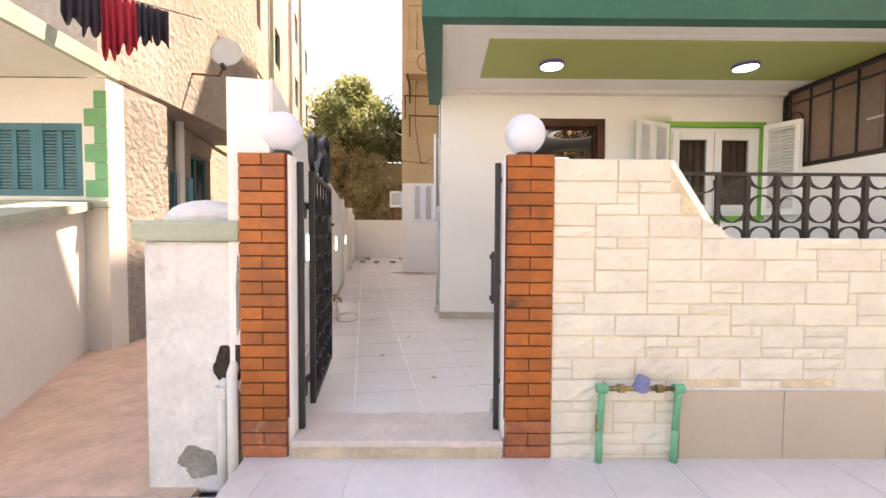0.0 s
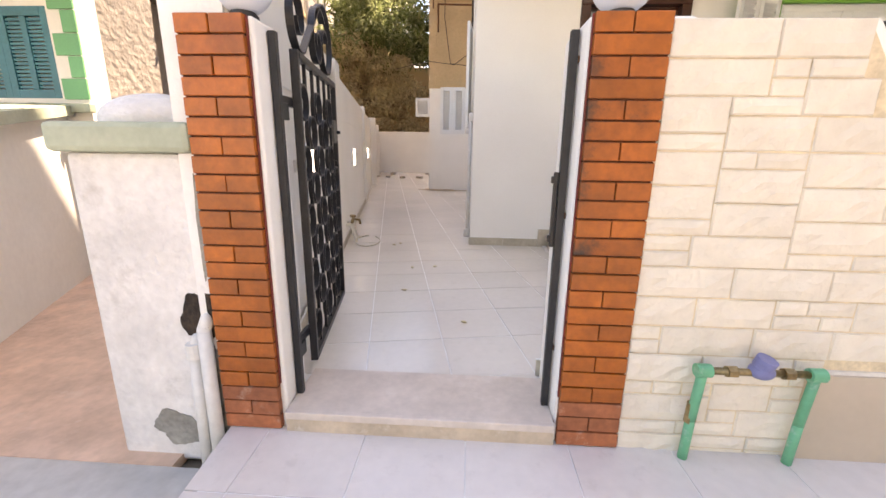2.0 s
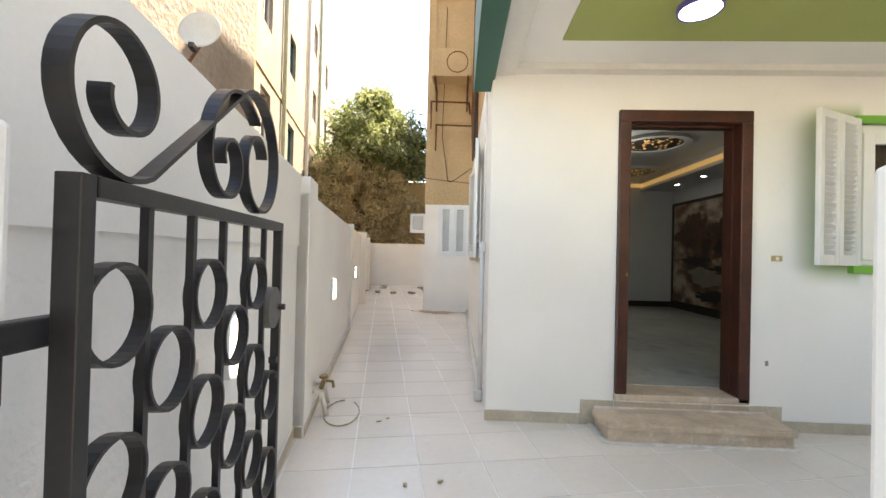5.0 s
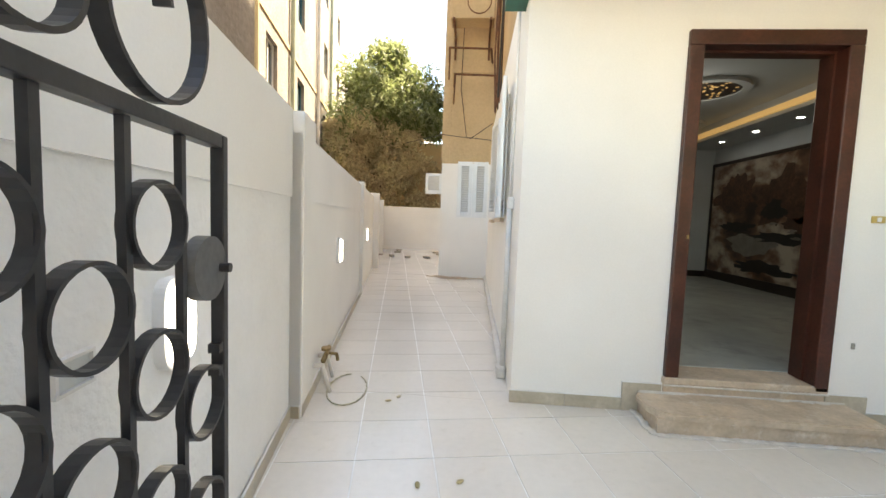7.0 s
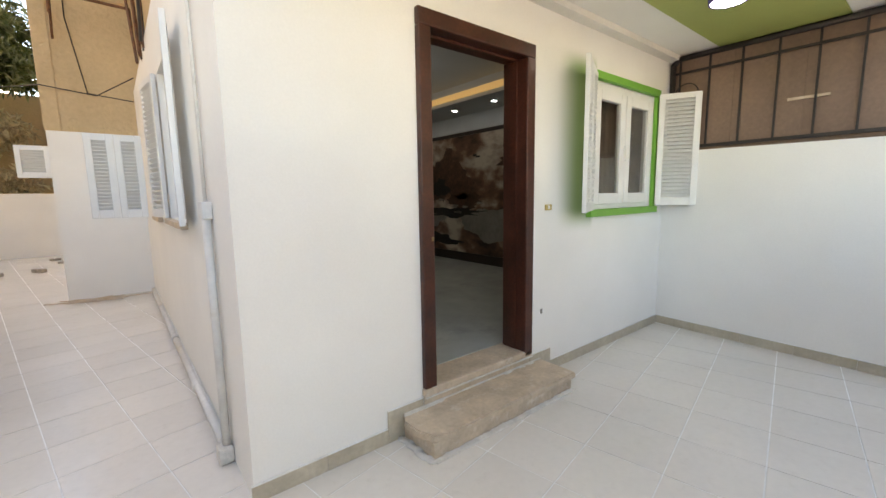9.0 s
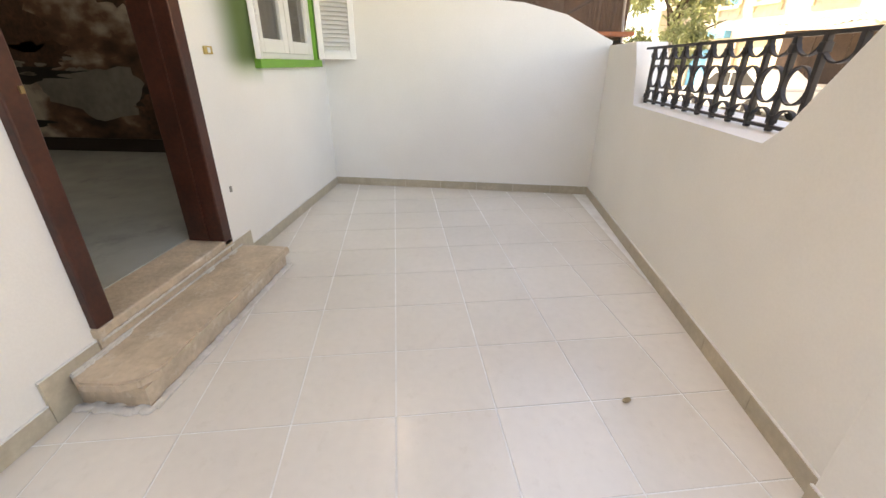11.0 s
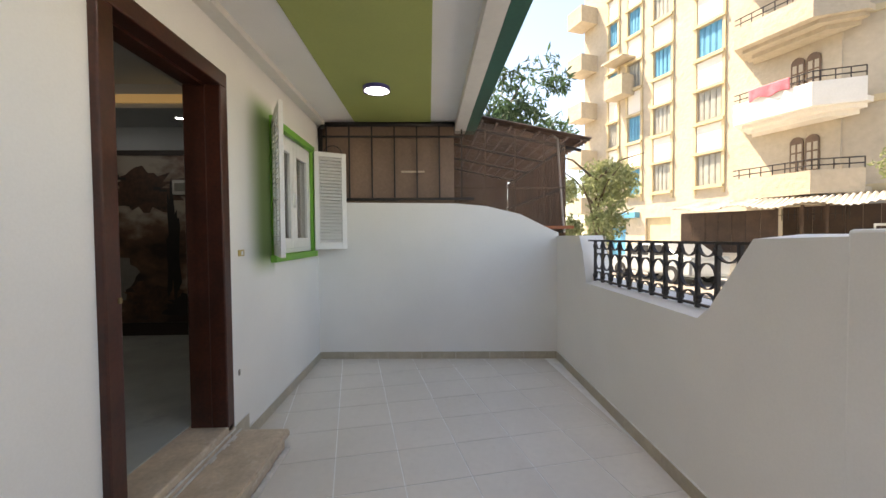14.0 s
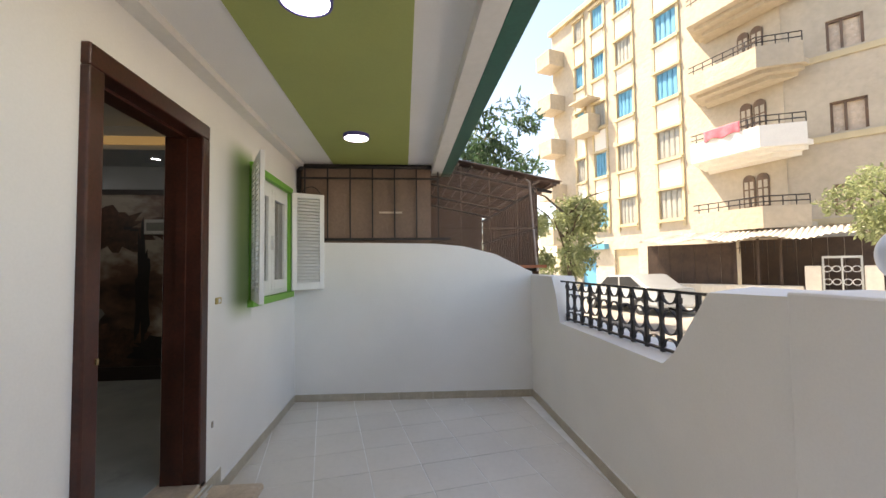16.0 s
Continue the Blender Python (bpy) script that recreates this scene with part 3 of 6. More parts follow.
part("sill_lining", boxes((-4.05, HY + 0.06, 1.44, -2.97, HY + 0.2, 2.3)), LIMESTONE, bay)

# neighbour's gate pillar
npil = thing("gate_pillar", pose(-0.325, 2.62, 0), "flaking white gate pillar with a mossy green cap", "pillar")
part("shaft", boxes((-0.24, -0.20, -0.28, 0.262, 0.3, 1.03), bev=0.02), OLD_WHITE, npil)
part("cap", boxes((-0.275, -0.24, 1.03, 0.262, 0.34, 1.135), bev=0.02), PALE_GREEN, npil, "mossy pale green cap")
lump = sphere(bmesh.new(), (-0.03, 0.03, 1.15), 0.17, 1.25, 1.1, 0.62)
part("capstone", lump, OLD_WHITE, npil, "weathered white plaster mound", smooth=True)

# gate threshold
fixed("gate_threshold", boxes((0.19, 2.40, -0.2, 1.266, 2.72, 0.02), (0.19, 2.375, -0.01, 1.266, 2.40, 0.022), bev=0.004), SILL_STONE, "worn marble threshold slab of the gate", "threshold")
fixed("threshold_riser", boxes((0.192, 2.383, -0.2, 1.264, 2.3995, -0.012)), LIMESTONE, "chipped limestone riser under the threshold", "riser")

# ---- gate area ----
def globe_lamp(x, y, z):
    t = thing("globe_lamp", pose(x, y, z), "white opal globe lamp on a black base atop the pillar", "lamp", "globe lamps on the gate pillars")
    b = cyl(bmesh.new(), (0, 0, 0), (0, 0, 0.022), 0.05, 24)
    cyl(b, (0, 0, 0.02), (0, 0, 0.04), 0.042, 24)
    part("base", b, DARK_PLASTIC, t, "black plastic base")
    part("globe", sphere(bmesh.new(), (0, 0, 0.128), 0.105, u=40, v=28), GLOBE, t, smooth=True)
    return t


globe_lamp(0.115, 2.50, 1.47)
globe_lamp(1.383, 2.50, 1.468)

for px, label in ((0.202, "black square steel post with gate hinges"), (1.247, "black square steel post with latch plate")):
    p = thing("gate_post", pose(px, 2.52, 0), label, "post", "gate posts")
    part("post", boxes((-0.014, -0.014, 0.02, 0.014, 0.014, 1.45), bev=0.003), BLACK_IRON, p)
    if px < 1:
        for z in (0.24, 1.22):
            part("hinge", boxes((-0.022, 0.017, z - 0.012, 0.0, 0.16, z + 0.025), (-0.022, 0.02, z - 0.065, 0.008, 0.075, z - 0.002), bev=0.004), BLACK_IRON, p)
    else:
        part("latch", boxes((-0.03, 0.0, 0.70, -0.016, 0.02, 0.98), (-0.04, 0.0, 0.72, -0.03, 0.012, 0.745), (-0.04, 0.0, 0.94, -0.03, 0.012, 0.965), bev=0.002), BLACK_IRON, p, "thin steel latch strip")
        for z in (0.28, 0.82, 1.36):
            part("wall_tie", boxes((0.016, -0.006, z - 0.01, 0.06, 0.02, z + 0.012), bev=0.003), RUST, p, "rusty wall tie")

G0, G1 = (0.218, 2.65), (0.080, 3.54)
mg, lg = along(G0, G1), math.dist(G0, G1)
gate = thing("garden_gate", mg, "open black wrought iron gate with rings and scrolls", "gate")
Z0, Z1 = 0.10, 1.422
part("frame", boxes((0, -0.016, Z0, 0.026, 0.016, Z1), (lg - 0.022, -0.014, Z0, lg, 0.014, Z1), (0.03, -0.016, Z1 - 0.028, lg - 0.03, 0.016, Z1), (0.03, -0.016, Z0, lg - 0.03, 0.016, Z0 + 0.03), bev=0.002), BLACK_IRON, gate)
cols = 6
cw = (lg - 0.03) / cols
for i in range(1, cols):
    part("bar", boxes((0.015 + cw * i - 0.007, -0.007, Z0 + 0.03, 0.015 + cw * i + 0.007, 0.007, Z1 - 0.028)), BLACK_IRON, gate)
for i in range(cols):
    for k in range(6):
        zc = (1.235 if i % 2 == 0 else 1.118) - 0.248 * k - (0.0 if i < 5 else 0.248)
        if zc > Z0 + 0.1:
            part("ring", ring(bmesh.new(), (0.015 + cw * (i + 0.5), 0, zc), cw / 2 - 0.001, 0.026, 0.006, Matrix()), BLACK_IRON, gate)


def spiral(cx, cz, r0, r1, a0, a1, n=40):
    return [(cx + (r0 + (r1 - r0) * i / n) * math.cos(radians(a0 + (a1 - a0) * i / n)), cz + (r0 + (r1 - r0) * i / n) * math.sin(radians(a0 + (a1 - a0) * i / n))) for i in range(n + 1)]


s_left = spiral(0.085, 1.550, 0.035, 0.128, -180, 300, 46)
s_right = spiral(0.655, 1.568, 0.20, 0.05, 125, -330, 46)
part("scroll", strip(bmesh.new(), s_left + s_right, 0.03, 0.008, Matrix()), BLACK_IRON, gate)
part("scroll", strip(bmesh.new(), spiral(0.52, 1.535, 0.185, 0.17, 50, 176, 16) + spiral(0.45, 1.535, 0.10, 0.03, 184, 560, 34), 0.03, 0.008, Matrix()), BLACK_IRON, gate)
lock = part("lock_plate", cyl(bmesh.new(), (lg - 0.075, -0.014, 1.145), (lg - 0.075, 0.014, 1.145), 0.066, 28), mat("grey_steel_disc", (0.12, 0.12, 0.115), 0.6, var=0.2), gate, "round grey steel lock plate")
part("knob", cyl(bmesh.new(), (lg - 0.035, -0.034, 1.142), (lg - 0.035, 0.034, 1.142), 0.010, 12), BLACK_IRON, lock)
for kz in (0.905, 0.955):
    part("keeper", boxes((lg - 0.04, -0.012, kz, lg - 0.02, 0.012, kz + 0.02)), BLACK_IRON, gate)

# railing in the street wall
RB, RT, RY = 1.03, 1.41, 2.58
rail = thing("railing", pose(0, RY, 0), "dark iron railing of rings between upright bars", "railing")
part("top_bar", boxes((2.15, -0.011, RT - 0.008, 4.24, 0.011, RT + 0.008)), RAIL_IRON, rail)
part("bottom_bar", boxes((2.47, -0.011, RB + 0.012, 4.12, 0.011, RB + 0.026)), RAIL_IRON, rail)
pitch = 0.163
for i in range(-1, 15):
    x = 2.46 + pitch * i
    if x > 4.13:
        break
    zb = RB if x > 2.42 else 1.30 if x < 2.3 else RB + 0.02
    part("bar", boxes((x - 0.012, -0.012, zb, x + 0.012, 0.012, RT), bev=0.003), RAIL_IRON, rail)
    for z in (RB + 0.05, RT - 0.05):
        if x > 2.4:
            part("collar", boxes((x - 0.017, -0.017, z - 0.018, x + 0.017, 0.017, z + 0.018), bev=0.004), RAIL_IRON, rail)
    xc = x + pitch / 2
    if x < 2.4:
        part("ring", ring(bmesh.new(), (xc, 0, RT - 0.012), pitch / 2 + 0.01, 0.02, 0.007, Matrix(), 180, 360, 16), RAIL_IRON, rail)
        continue
    if xc > 4.12:
        continue
    part("ring", ring(bmesh.new(), (xc, 0, (RB + RT) / 2), pitch / 2 - 0.008, 0.02, 0.007, Matrix()), RAIL_IRON, rail)
    part("half_ring", ring(bmesh.new(), (xc, 0, RT - 0.004), pitch / 2 - 0.008, 0.02, 0.007, Matrix(), 180, 360, 14), RAIL_IRON, rail)
    part("half_ring", ring(bmesh.new(), (xc, 0, RB + 0.02), pitch / 2 - 0.008, 0.02, 0.007, Matrix(), 0, 180, 14), RAIL_IRON, rail)

# water meter on the street wall
wm = thing("water_meter", pose(1.93, 2.33, 0), "small blue water meter on green plastic pipes", "meter")
for x, q in ((-0.185, 0.0), (0.195, 0.02)):
    pg = part("riser_pipe", tube(bmesh.new(), [(x + q * 0.0, 0.03, -0.09), (x, 0.02, 0.10), (x, 0.0, 0.315)], 0.017, 12), PIPE_GREEN, wm, "scuffed green plastic pipe", smooth=True)
    part("elbow", cyl(bmesh.new(), (x - 0.025, 0, 0.315), (x + 0.025, 0, 0.315), 0.024, 14), PIPE_GREEN, pg)
part("coupling", cyl(bmesh.new(), (-0.185, 0.024, 0.09), (-0.185, 0.02, 0.17), 0.02, 12), BRASS, wm, "brass stop valve")
part("cross_pipe", tube(bmesh.new(), [(-0.16, 0, 0.315), (0.17, 0, 0.315)], 0.013, 10), BRASS, wm, smooth=True)
for x in (-0.09, 0.10):
    part("union_nut", cyl(bmesh.new(), (x - 0.016, 0, 0.315), (x + 0.016, 0, 0.315), 0.022, 6), BRASS, wm)
mb = part("meter_body", sphere(bmesh.new(), (0.01, 0, 0.322), 0.038, 1.1, 1, 0.75), METER_BLUE, wm, "blue plastic meter body", smooth=True)
part("lid", cyl(bmesh.new(), (0.01, 0, 0.338), (0.018, -0.008, 0.372), 0.033, 20), METER_BLUE, mb)

# drain pipes by the neighbour's pillar
dp = thing("drain_pipe", pose(-0.13, 2.395, 0), "pair of off-white drain pipes leaving a broken hole", "pipe")
part("pipe", tube(bmesh.new(), [(0.02, 0.05, 0.42), (0.02, 0.0, 0.36), (0.035, -0.03, -0.28)], 0.026, 14), PIPE_WHITE, dp, smooth=True)
part("pipe", tube(bmesh.new(), [(-0.03, 0.05, 0.33), (-0.03, 0.0, 0.28), (-0.02, -0.03, -0.28)], 0.024, 14), PIPE_WHITE, dp, smooth=True)
part("socket", cyl(bmesh.new(), (-0.03, 0.0, 0.24), (-0.03, 0.0, 0.30), 0.031, 14), PIPE_WHITE, dp)


def patch(name, cx, cz, rx, rz, y, material, label, seed, parent=None, th=0.006):
    """An irregular flat flake on a wall that faces -y, for missing paint and the hole's shade."""
    rnd = random.Random(seed)
    pts = []
    o1, o2 = rnd.uniform(0, 6), rnd.uniform(0, 6)
    for i in range(40):
        a = radians(360 / 40 * i)
        k = 0.88 + 0.14 * math.sin(2 * a + o1) + 0.09 * math.sin(5 * a + o2) + rnd.uniform(-0.05, 0.05)
        pts.append((cx + rx * k * math.cos(a), cz + rz * k * math.sin(a)))
    ob = part(name, prism(bmesh.new(), pts, th, pose(0, y - th, 0)), material, parent)
    return ob if parent else tagged(ob, label, "plaster", "", "structure")


# no cavity is cut: the dark inside the hole is a flat coloured patch
patch("hole_shade", -0.125, 0.40, 0.085, 0.135, 2.421, mat("hole_shade_colour", (0.05, 0.035, 0.025), 0.95, var=0.4, s1=20, s2=50, bump=0.9, dist=0.02), "flat dark patch painting the shade of a broken hole", 3)
patch("cement_patch", -0.30, -0.11, 0.12, 0.085, 2.421, CEMENT, "bare cement where paint has flaked off", 5)
patch("cement_patch", -0.10, 0.05, 0.035, 0.33, 2.4205, CEMENT, "bare cement where paint has flaked off", 8)
patch("cement_patch", -0.085, 0.75, 0.012, 0.20, 2.4205, CEMENT, "bare cement where paint has flaked off", 15)

# ---- door and steps ----
door = thing("door_frame", pose(0, YV, 0), "dark brown varnished wooden door frame standing open", "door frame")
part("jamb", boxes((1.955, -0.035, 0.255, 2.045, 0.20, 2.42), bev=0.008), DOOR_BROWN, door)
part("jamb", boxes((2.90, -0.035, 0.215, 2.99, 0.20, 2.42), bev=0.008), DOOR_BROWN, door)
part("head", boxes((1.955, -0.035, 2.42, 2.99, 0.20, 2.515), bev=0.008), DOOR_BROWN, door)
part("stop", boxes((2.045, 0.06, 0.262, 2.06, 0.12, 2.405), (2.885, 0.06, 0.262, 2.90, 0.12, 2.405), (2.045, 0.06, 2.405, 2.90, 0.12, 2.42)), DOOR_BROWN, door)
part("keep", boxes((2.02, -0.042, 1.19, 2.035, -0.034, 1.215)), BRASS, door, "small brass strike plate")
fixed("door_sill", boxes((1.95, YV - 0.035, 0.205, 2.99, YV + 0.26, 0.255), bev=0.01), LIMESTONE, "worn sandy limestone door sill", "sill")
fixed("door_riser", boxes((1.96, YV - 0.012, 0.0, 2.985, YV + 0.23, 0.205)), LIMESTONE, "sandy limestone riser under the door sill", "riser")
stp = bmesh.new()
STEP = [(1.80, 5.468), (1.757, 5.40), (1.765, 5.26), (1.80, 5.18), (1.88, 5.14), (3.11, 5.13), (3.115, 5.468)]
va, vb = [stp.verts.new((x, y, 0.095)) for x, y in STEP], [stp.verts.new((x, y, 0.142)) for x, y in STEP]
stp.faces.new(va[::-1]), stp.faces.new(vb)
for i in range(7):
    stp.faces.new((va[i], va[(i + 1) % 7], vb[(i + 1) % 7], vb[i]))
bmesh.ops.bevel(stp, geom=list(stp.edges), offset=0.009, segments=2, affect="EDGES")
door_step = thing("door_step", pose(0, 0, 0), "worn sandy limestone step slab below the door", "step")
part("tread", stp, LIMESTONE, door_step)
part("riser", boxes((1.80, 5.165, 0.0, 3.10, 5.465, 0.096)), LIMESTONE, door_step)
mb2 = bmesh.new()
rnd = random.Random(4)
for i in range(46):
    x = 1.80 + 1.31 * i / 45
    sphere(mb2, (x, 5.152 + rnd.uniform(-0.006, 0.006), 0.004), 0.017, 1.6, rnd.uniform(0.7, 1.2), 0.55, 8, 5)
for i in range(14):
    a = i / 13
    sphere(mb2, (1.765 + 0.03 * rnd.random() - 0.0, 5.17 + 0.28 * a, 0.004), 0.02, 1.2, 1.6, 0.5, 8, 5)
for i in range(60):
    sphere(mb2, (rnd.uniform(1.78, 2.1) + 0.9 * (i % 3 == 0), 5.455 + rnd.uniform(-0.012, 0.01), 0.143), 0.012, rnd.uniform(1, 2.4), 0.8, 0.35, 8, 5)
for i in range(50):
    sphere(mb2, (1.96 + 1.02 * rnd.random(), 5.452, 0.205 + rnd.uniform(-0.01, 0.05) * (rnd.random() < 0.5)), 0.010, rnd.uniform(1, 2.2), 0.6, 0.4, 8, 5)
part("mortar_line", boxes((1.79, 5.126, 0.0, 3.12, 5.16, 0.011), (1.95, 5.438, 0.197, 2.99, 5.444, 0.209), (1.80, 5.455, 0.141, 3.11, 5.468, 0.150), bev=0.003), MORTAR, door_step, "white mortar lines")
tagged(part("mortar", mb2, MORTAR, door_step, "rough white mortar smears", smooth=True), kind="stuff")

# skirting tiles
def skirting(p, q, h, m_off=0.012, step=0.41, label="beige tile skirting along the foot of the wall", z=0.0):
    f, n = along(p, q), math.dist(p, q)
    run = thing("baseboard", f, label, "baseboard", "", "structure")
    k = max(1, math.ceil(n / step))
    for i in range(k):
        a, b = n * i / k + 0.0015, n * (i + 1) / k - 0.0015
        part("tile", boxes((a, 0, z, b, m_off, z + h)), BASE_TILE, run)
    part("grout_line", boxes((0, 0, z + h, n, m_off * 0.75, z + h + 0.006)), GROUT, run)
    return run


skirting((1.69, YV - 0.001), (XV - 0.012, YV - 0.001), 0.085)
skirting((1.95, YV - 0.001), (1.69, YV - 0.001), 0.195, 0.013)
skirting((3.25, YV - 0.001), (2.99, YV - 0.001), 0.195, 0.013)
skirting((5.21, YV - 0.001), (3.25, YV - 0.001), 0.085)
skirting((5.06, 2.63), (5.213, YV - 0.012), 0.085)
skirting((1.60, inner(1.6) + 0.001), (5.07, inner(5.07) + 0.001), 0.085)
skirting((1.25, 2.769), (1.60, 2.769), 0.085)
skirting((XV - 0.001, 11.5), (XV - 0.001, 6.0), 0.06, -0.012)
nx, ny = (NEAR_B[0] - NEAR_A[0]) / ln, (NEAR_B[1] - NEAR_A[1]) / ln
skirting((NEAR_B[0], NEAR_B[1]), (NEAR_A[0], NEAR_A[1] + 0.15), 0.075)
skirting((FAR_A[0], FAR_A[1] - 0.001), (NEAR_B[0], FAR_A[1] - 0.001), 0.075, 0.013)
skirting((FAR_A[0] - 0.0, FAR_A[1]), (FAR_A[0] - 0.187 * 4.0, FAR_A[1] + 4.0), 0.075, -0.013)

# switch and hole by the door
sw = thing("light_switch", pose(3.197, YV, 1.357), "gold light switch plate on white wall", "switch")
part("plate", boxes((-0.04, -0.012, -0.022, 0.04, -0.001, 0.022), bev=0.003), SWITCH, sw)
part("rocker", boxes((-0.012, -0.017, -0.014, 0.012, -0.010, 0.014), bev=0.002), WHITE_PAINT, sw)
part("mount", boxes((0.042, -0.006, -0.022, 0.052, -0.001, 0.022)), WHITE_PAINT, sw)
so = thing("socket_box", pose(3.135, YV, 0.53), "small open cable outlet in the wall", "outlet")
part("box", boxes((-0.012, -0.006, -0.02, 0.012, -0.001, 0.02), bev=0.002), CEMENT, so)

# ---- villa window ----
def louvre_leaf(name, w, h, m, label, group, material=WHITE_PAINT, n=26):
    """A louvred shutter leaf: hinge edge at x 0, foot at z 0."""
    t = thing(name, m, label, "shutter", group)
    b = 0.055
    part("stile", boxes((0, -0.017, 0, b, 0.017, h), bev=0.004), material, t)
    part("stile", boxes((w - b, -0.017, 0, w, 0.017, h), bev=0.004), material, t)
    part("rail", boxes((b, -0.016, 0, w - b, 0.016, b * 1.4), bev=0.003), material, t)
    part("rail", boxes((b, -0.016, h - b, w - b, 0.016, h), bev=0.003), material, t)
    z0, z1 = b * 1.4, h - b
    sl = bmesh.new()
    q = Matrix.Rotation(radians(38), 4, "X")
    bmesh.ops.create_cube(sl, size=1.0, matrix=q @ Matrix.Diagonal((w - 2 * b, 0.050, 0.006, 1)))
    me = mesh_of("slat", sl, material)
    for i in range(n):
        o = new("slat", me)
        o.parent = t
        o.location = (w / 2, 0, z0 + (z1 - z0) * (i + 0.5) / n)
    return t


win = thing("window_1", pose(0, YV, 0), "white casement window with green painted surround", "window", "", "structure")
WX0, WZ0, WX1, WZ1 = WIN
part("head_trim", boxes((WX0 - 0.04, -0.03, WZ1 - 0.007, WX1 + 0.04, 0.018, WZ1 + 0.055), bev=0.004), TRIM_GREEN, win, "bright green head trim")
part("window_sill", boxes((WX0 - 0.07, -0.05, WZ0 - 0.055, WX1 + 0.03, 0.018, WZ0 + 0.007), bev=0.004), TRIM_GREEN, win, "bright green sill")
for x in (WX0 - 0.045, WX1 - 0.008):
    part("side_trim", boxes((x, -0.015, WZ0 + 0.007, x + 0.053, 0.018, WZ1 - 0.007)), TRIM_GREEN, win, "bright green side trim")
part("window_frame", boxes((WX0 + 0.01, 0.02, WZ0 + 0.008, WX0 + 0.05, 0.10, WZ1 - 0.008), (WX1 - 0.05, 0.02, WZ0 + 0.008, WX1 - 0.01, 0.10, WZ1 - 0.008), (WX0 + 0.05, 0.02, WZ1 - 0.07, WX1 - 0.05, 0.10, WZ1 - 0.008), (WX0 + 0.05, 0.02, WZ0 + 0.008, WX1 - 0.05, 0.10, WZ0 + 0.05), bev=0.004), WHITE_PAINT, win)
WM = (WX0 + WX1) / 2
for a, b in ((WX0 + 0.05, WM - 0.005), (WM + 0.005, WX1 - 0.05)):
    sash = part("sash", boxes((a, 0.008, WZ0 + 0.05, a + 0.09, 0.06, WZ1 - 0.07), (b - 0.09, 0.008, WZ0 + 0.05, b, 0.06, WZ1 - 0.07), (a + 0.09, 0.008, WZ0 + 0.05, b - 0.09, 0.06, WZ0 + 0.15), (a + 0.09, 0.008, WZ1 - 0.16, b - 0.09, 0.06, WZ1 - 0.07), bev=0.006), WHITE_PAINT, win)
    part("pane", boxes((a + 0.09, 0.035, WZ0 + 0.15, b - 0.09, 0.04, WZ1 - 0.16)), PANE, sash)
part("latch", boxes((WM - 0.03, -0.02, 1.76, WM - 0.01, 0.01, 1.90), (WM - 0.06, -0.03, 1.78, WM - 0.025, -0.015, 1.80)), WHITE_PAINT, win)
crt = bmesh.new()
cpts = [(WX0 + 0.02 + (WX1 - WX0 - 0.04) * i / 60, 0.13 + 0.012 * math.sin(i * 1.25)) for i in range(61)]
for (x0, y0), (x1, y1) in zip(cpts, cpts[1:]):
    crt.faces.new([crt.verts.new(p) for p in ((x0, y0, WZ0), (x1, y1, WZ0), (x1, y1, WZ1), (x0, y0, WZ1))])
part("curtain", crt, CURTAIN, win, "brown curtain behind the panes", smooth=True)
GR = "white louvred shutters of the villa"
louvre_leaf("window_shutter", 0.37, 1.12, pose(4.985, YV - 0.025, 1.325, 0, 0, -61), "white louvred shutter folded open beside the window", GR)
louvre_leaf("window_shutter", 0.36, 1.12, pose(5.026, YV - 0.025, 1.325, 0, 0, -62), "white louvred shutter folded open beside the window", GR)
louvre_leaf("window_shutter", 0.29, 1.14, pose(3.785, YV - 0.03, 1.315, 0, 0, -155), "white louvred shutter swung out from the wall", GR)
louvre_leaf("window_shutter", 0.27, 1.14, pose(3.52, YV - 0.152, 1.315, 0, 0, -154), "white louvred shutter swung out from the wall", GR)

# side windows
GS = "white louvred shutters on the side wall"
for i, (a, z0, b, z1) in enumerate(SIDE_WINS):
    t = thing("window_%d" % (i + 2), pose(XV, YV, 0, 0, 0, 90), "white painted window in the side wall", "window", "", "structure")
    part("window_frame", boxes((a, -0.12, z0, a + 0.05, -0.05, z1), (b - 0.05, -0.12, z0, b, -0.05, z1), (a, -0.12, z1 - 0.05, b, -0.05, z1), (a, -0.12, z0, b, -0.05, z0 + 0.05), ((a + b) / 2 - 0.03, -0.12, z0, (a + b) / 2 + 0.03, -0.05, z1)), WHITE_PAINT, t)
    part("pane", boxes((a + 0.05, -0.09, z0 + 0.05, b - 0.05, -0.085, z1 - 0.05)), CAR_GLASS, t)
    part("window_sill", boxes((a - 0.06, 0.001, z0 - 0.05, b + 0.06, 0.05, z0 - 0.005), bev=0.005), LIMESTONE, t)
louvre_leaf("window_shutter", 0.50, 1.25, pose(XV - 0.03, YV + 1.44, 1.30, 0, 0, -96), "white louvred shutter folded back on the side wall", GS)
louvre_leaf("window_shutter", 0.50, 1.25, pose(XV - 0.03, YV + 2.46, 1.30, 0, 0, 97), "white louvred shutter half open on the side wall", GS)
for k in range(2):
    louvre_leaf("window_shutter", 0.215, 0.79, pose(0.935 - 0.125 * (1 - k) - 0.345 * k, 8.57, 1.295, 0, 0, 180), "white louvred shutter standing out from the side wall", GS, n=20)
part("hinge_arm", boxes((0.80, 8.555, 1.36, 0.945, 8.585, 1.39), (0.80, 8.555, 1.98, 0.945, 8.585, 2.01)), WHITE_PAINT, bpy.data.objects["window_3"])
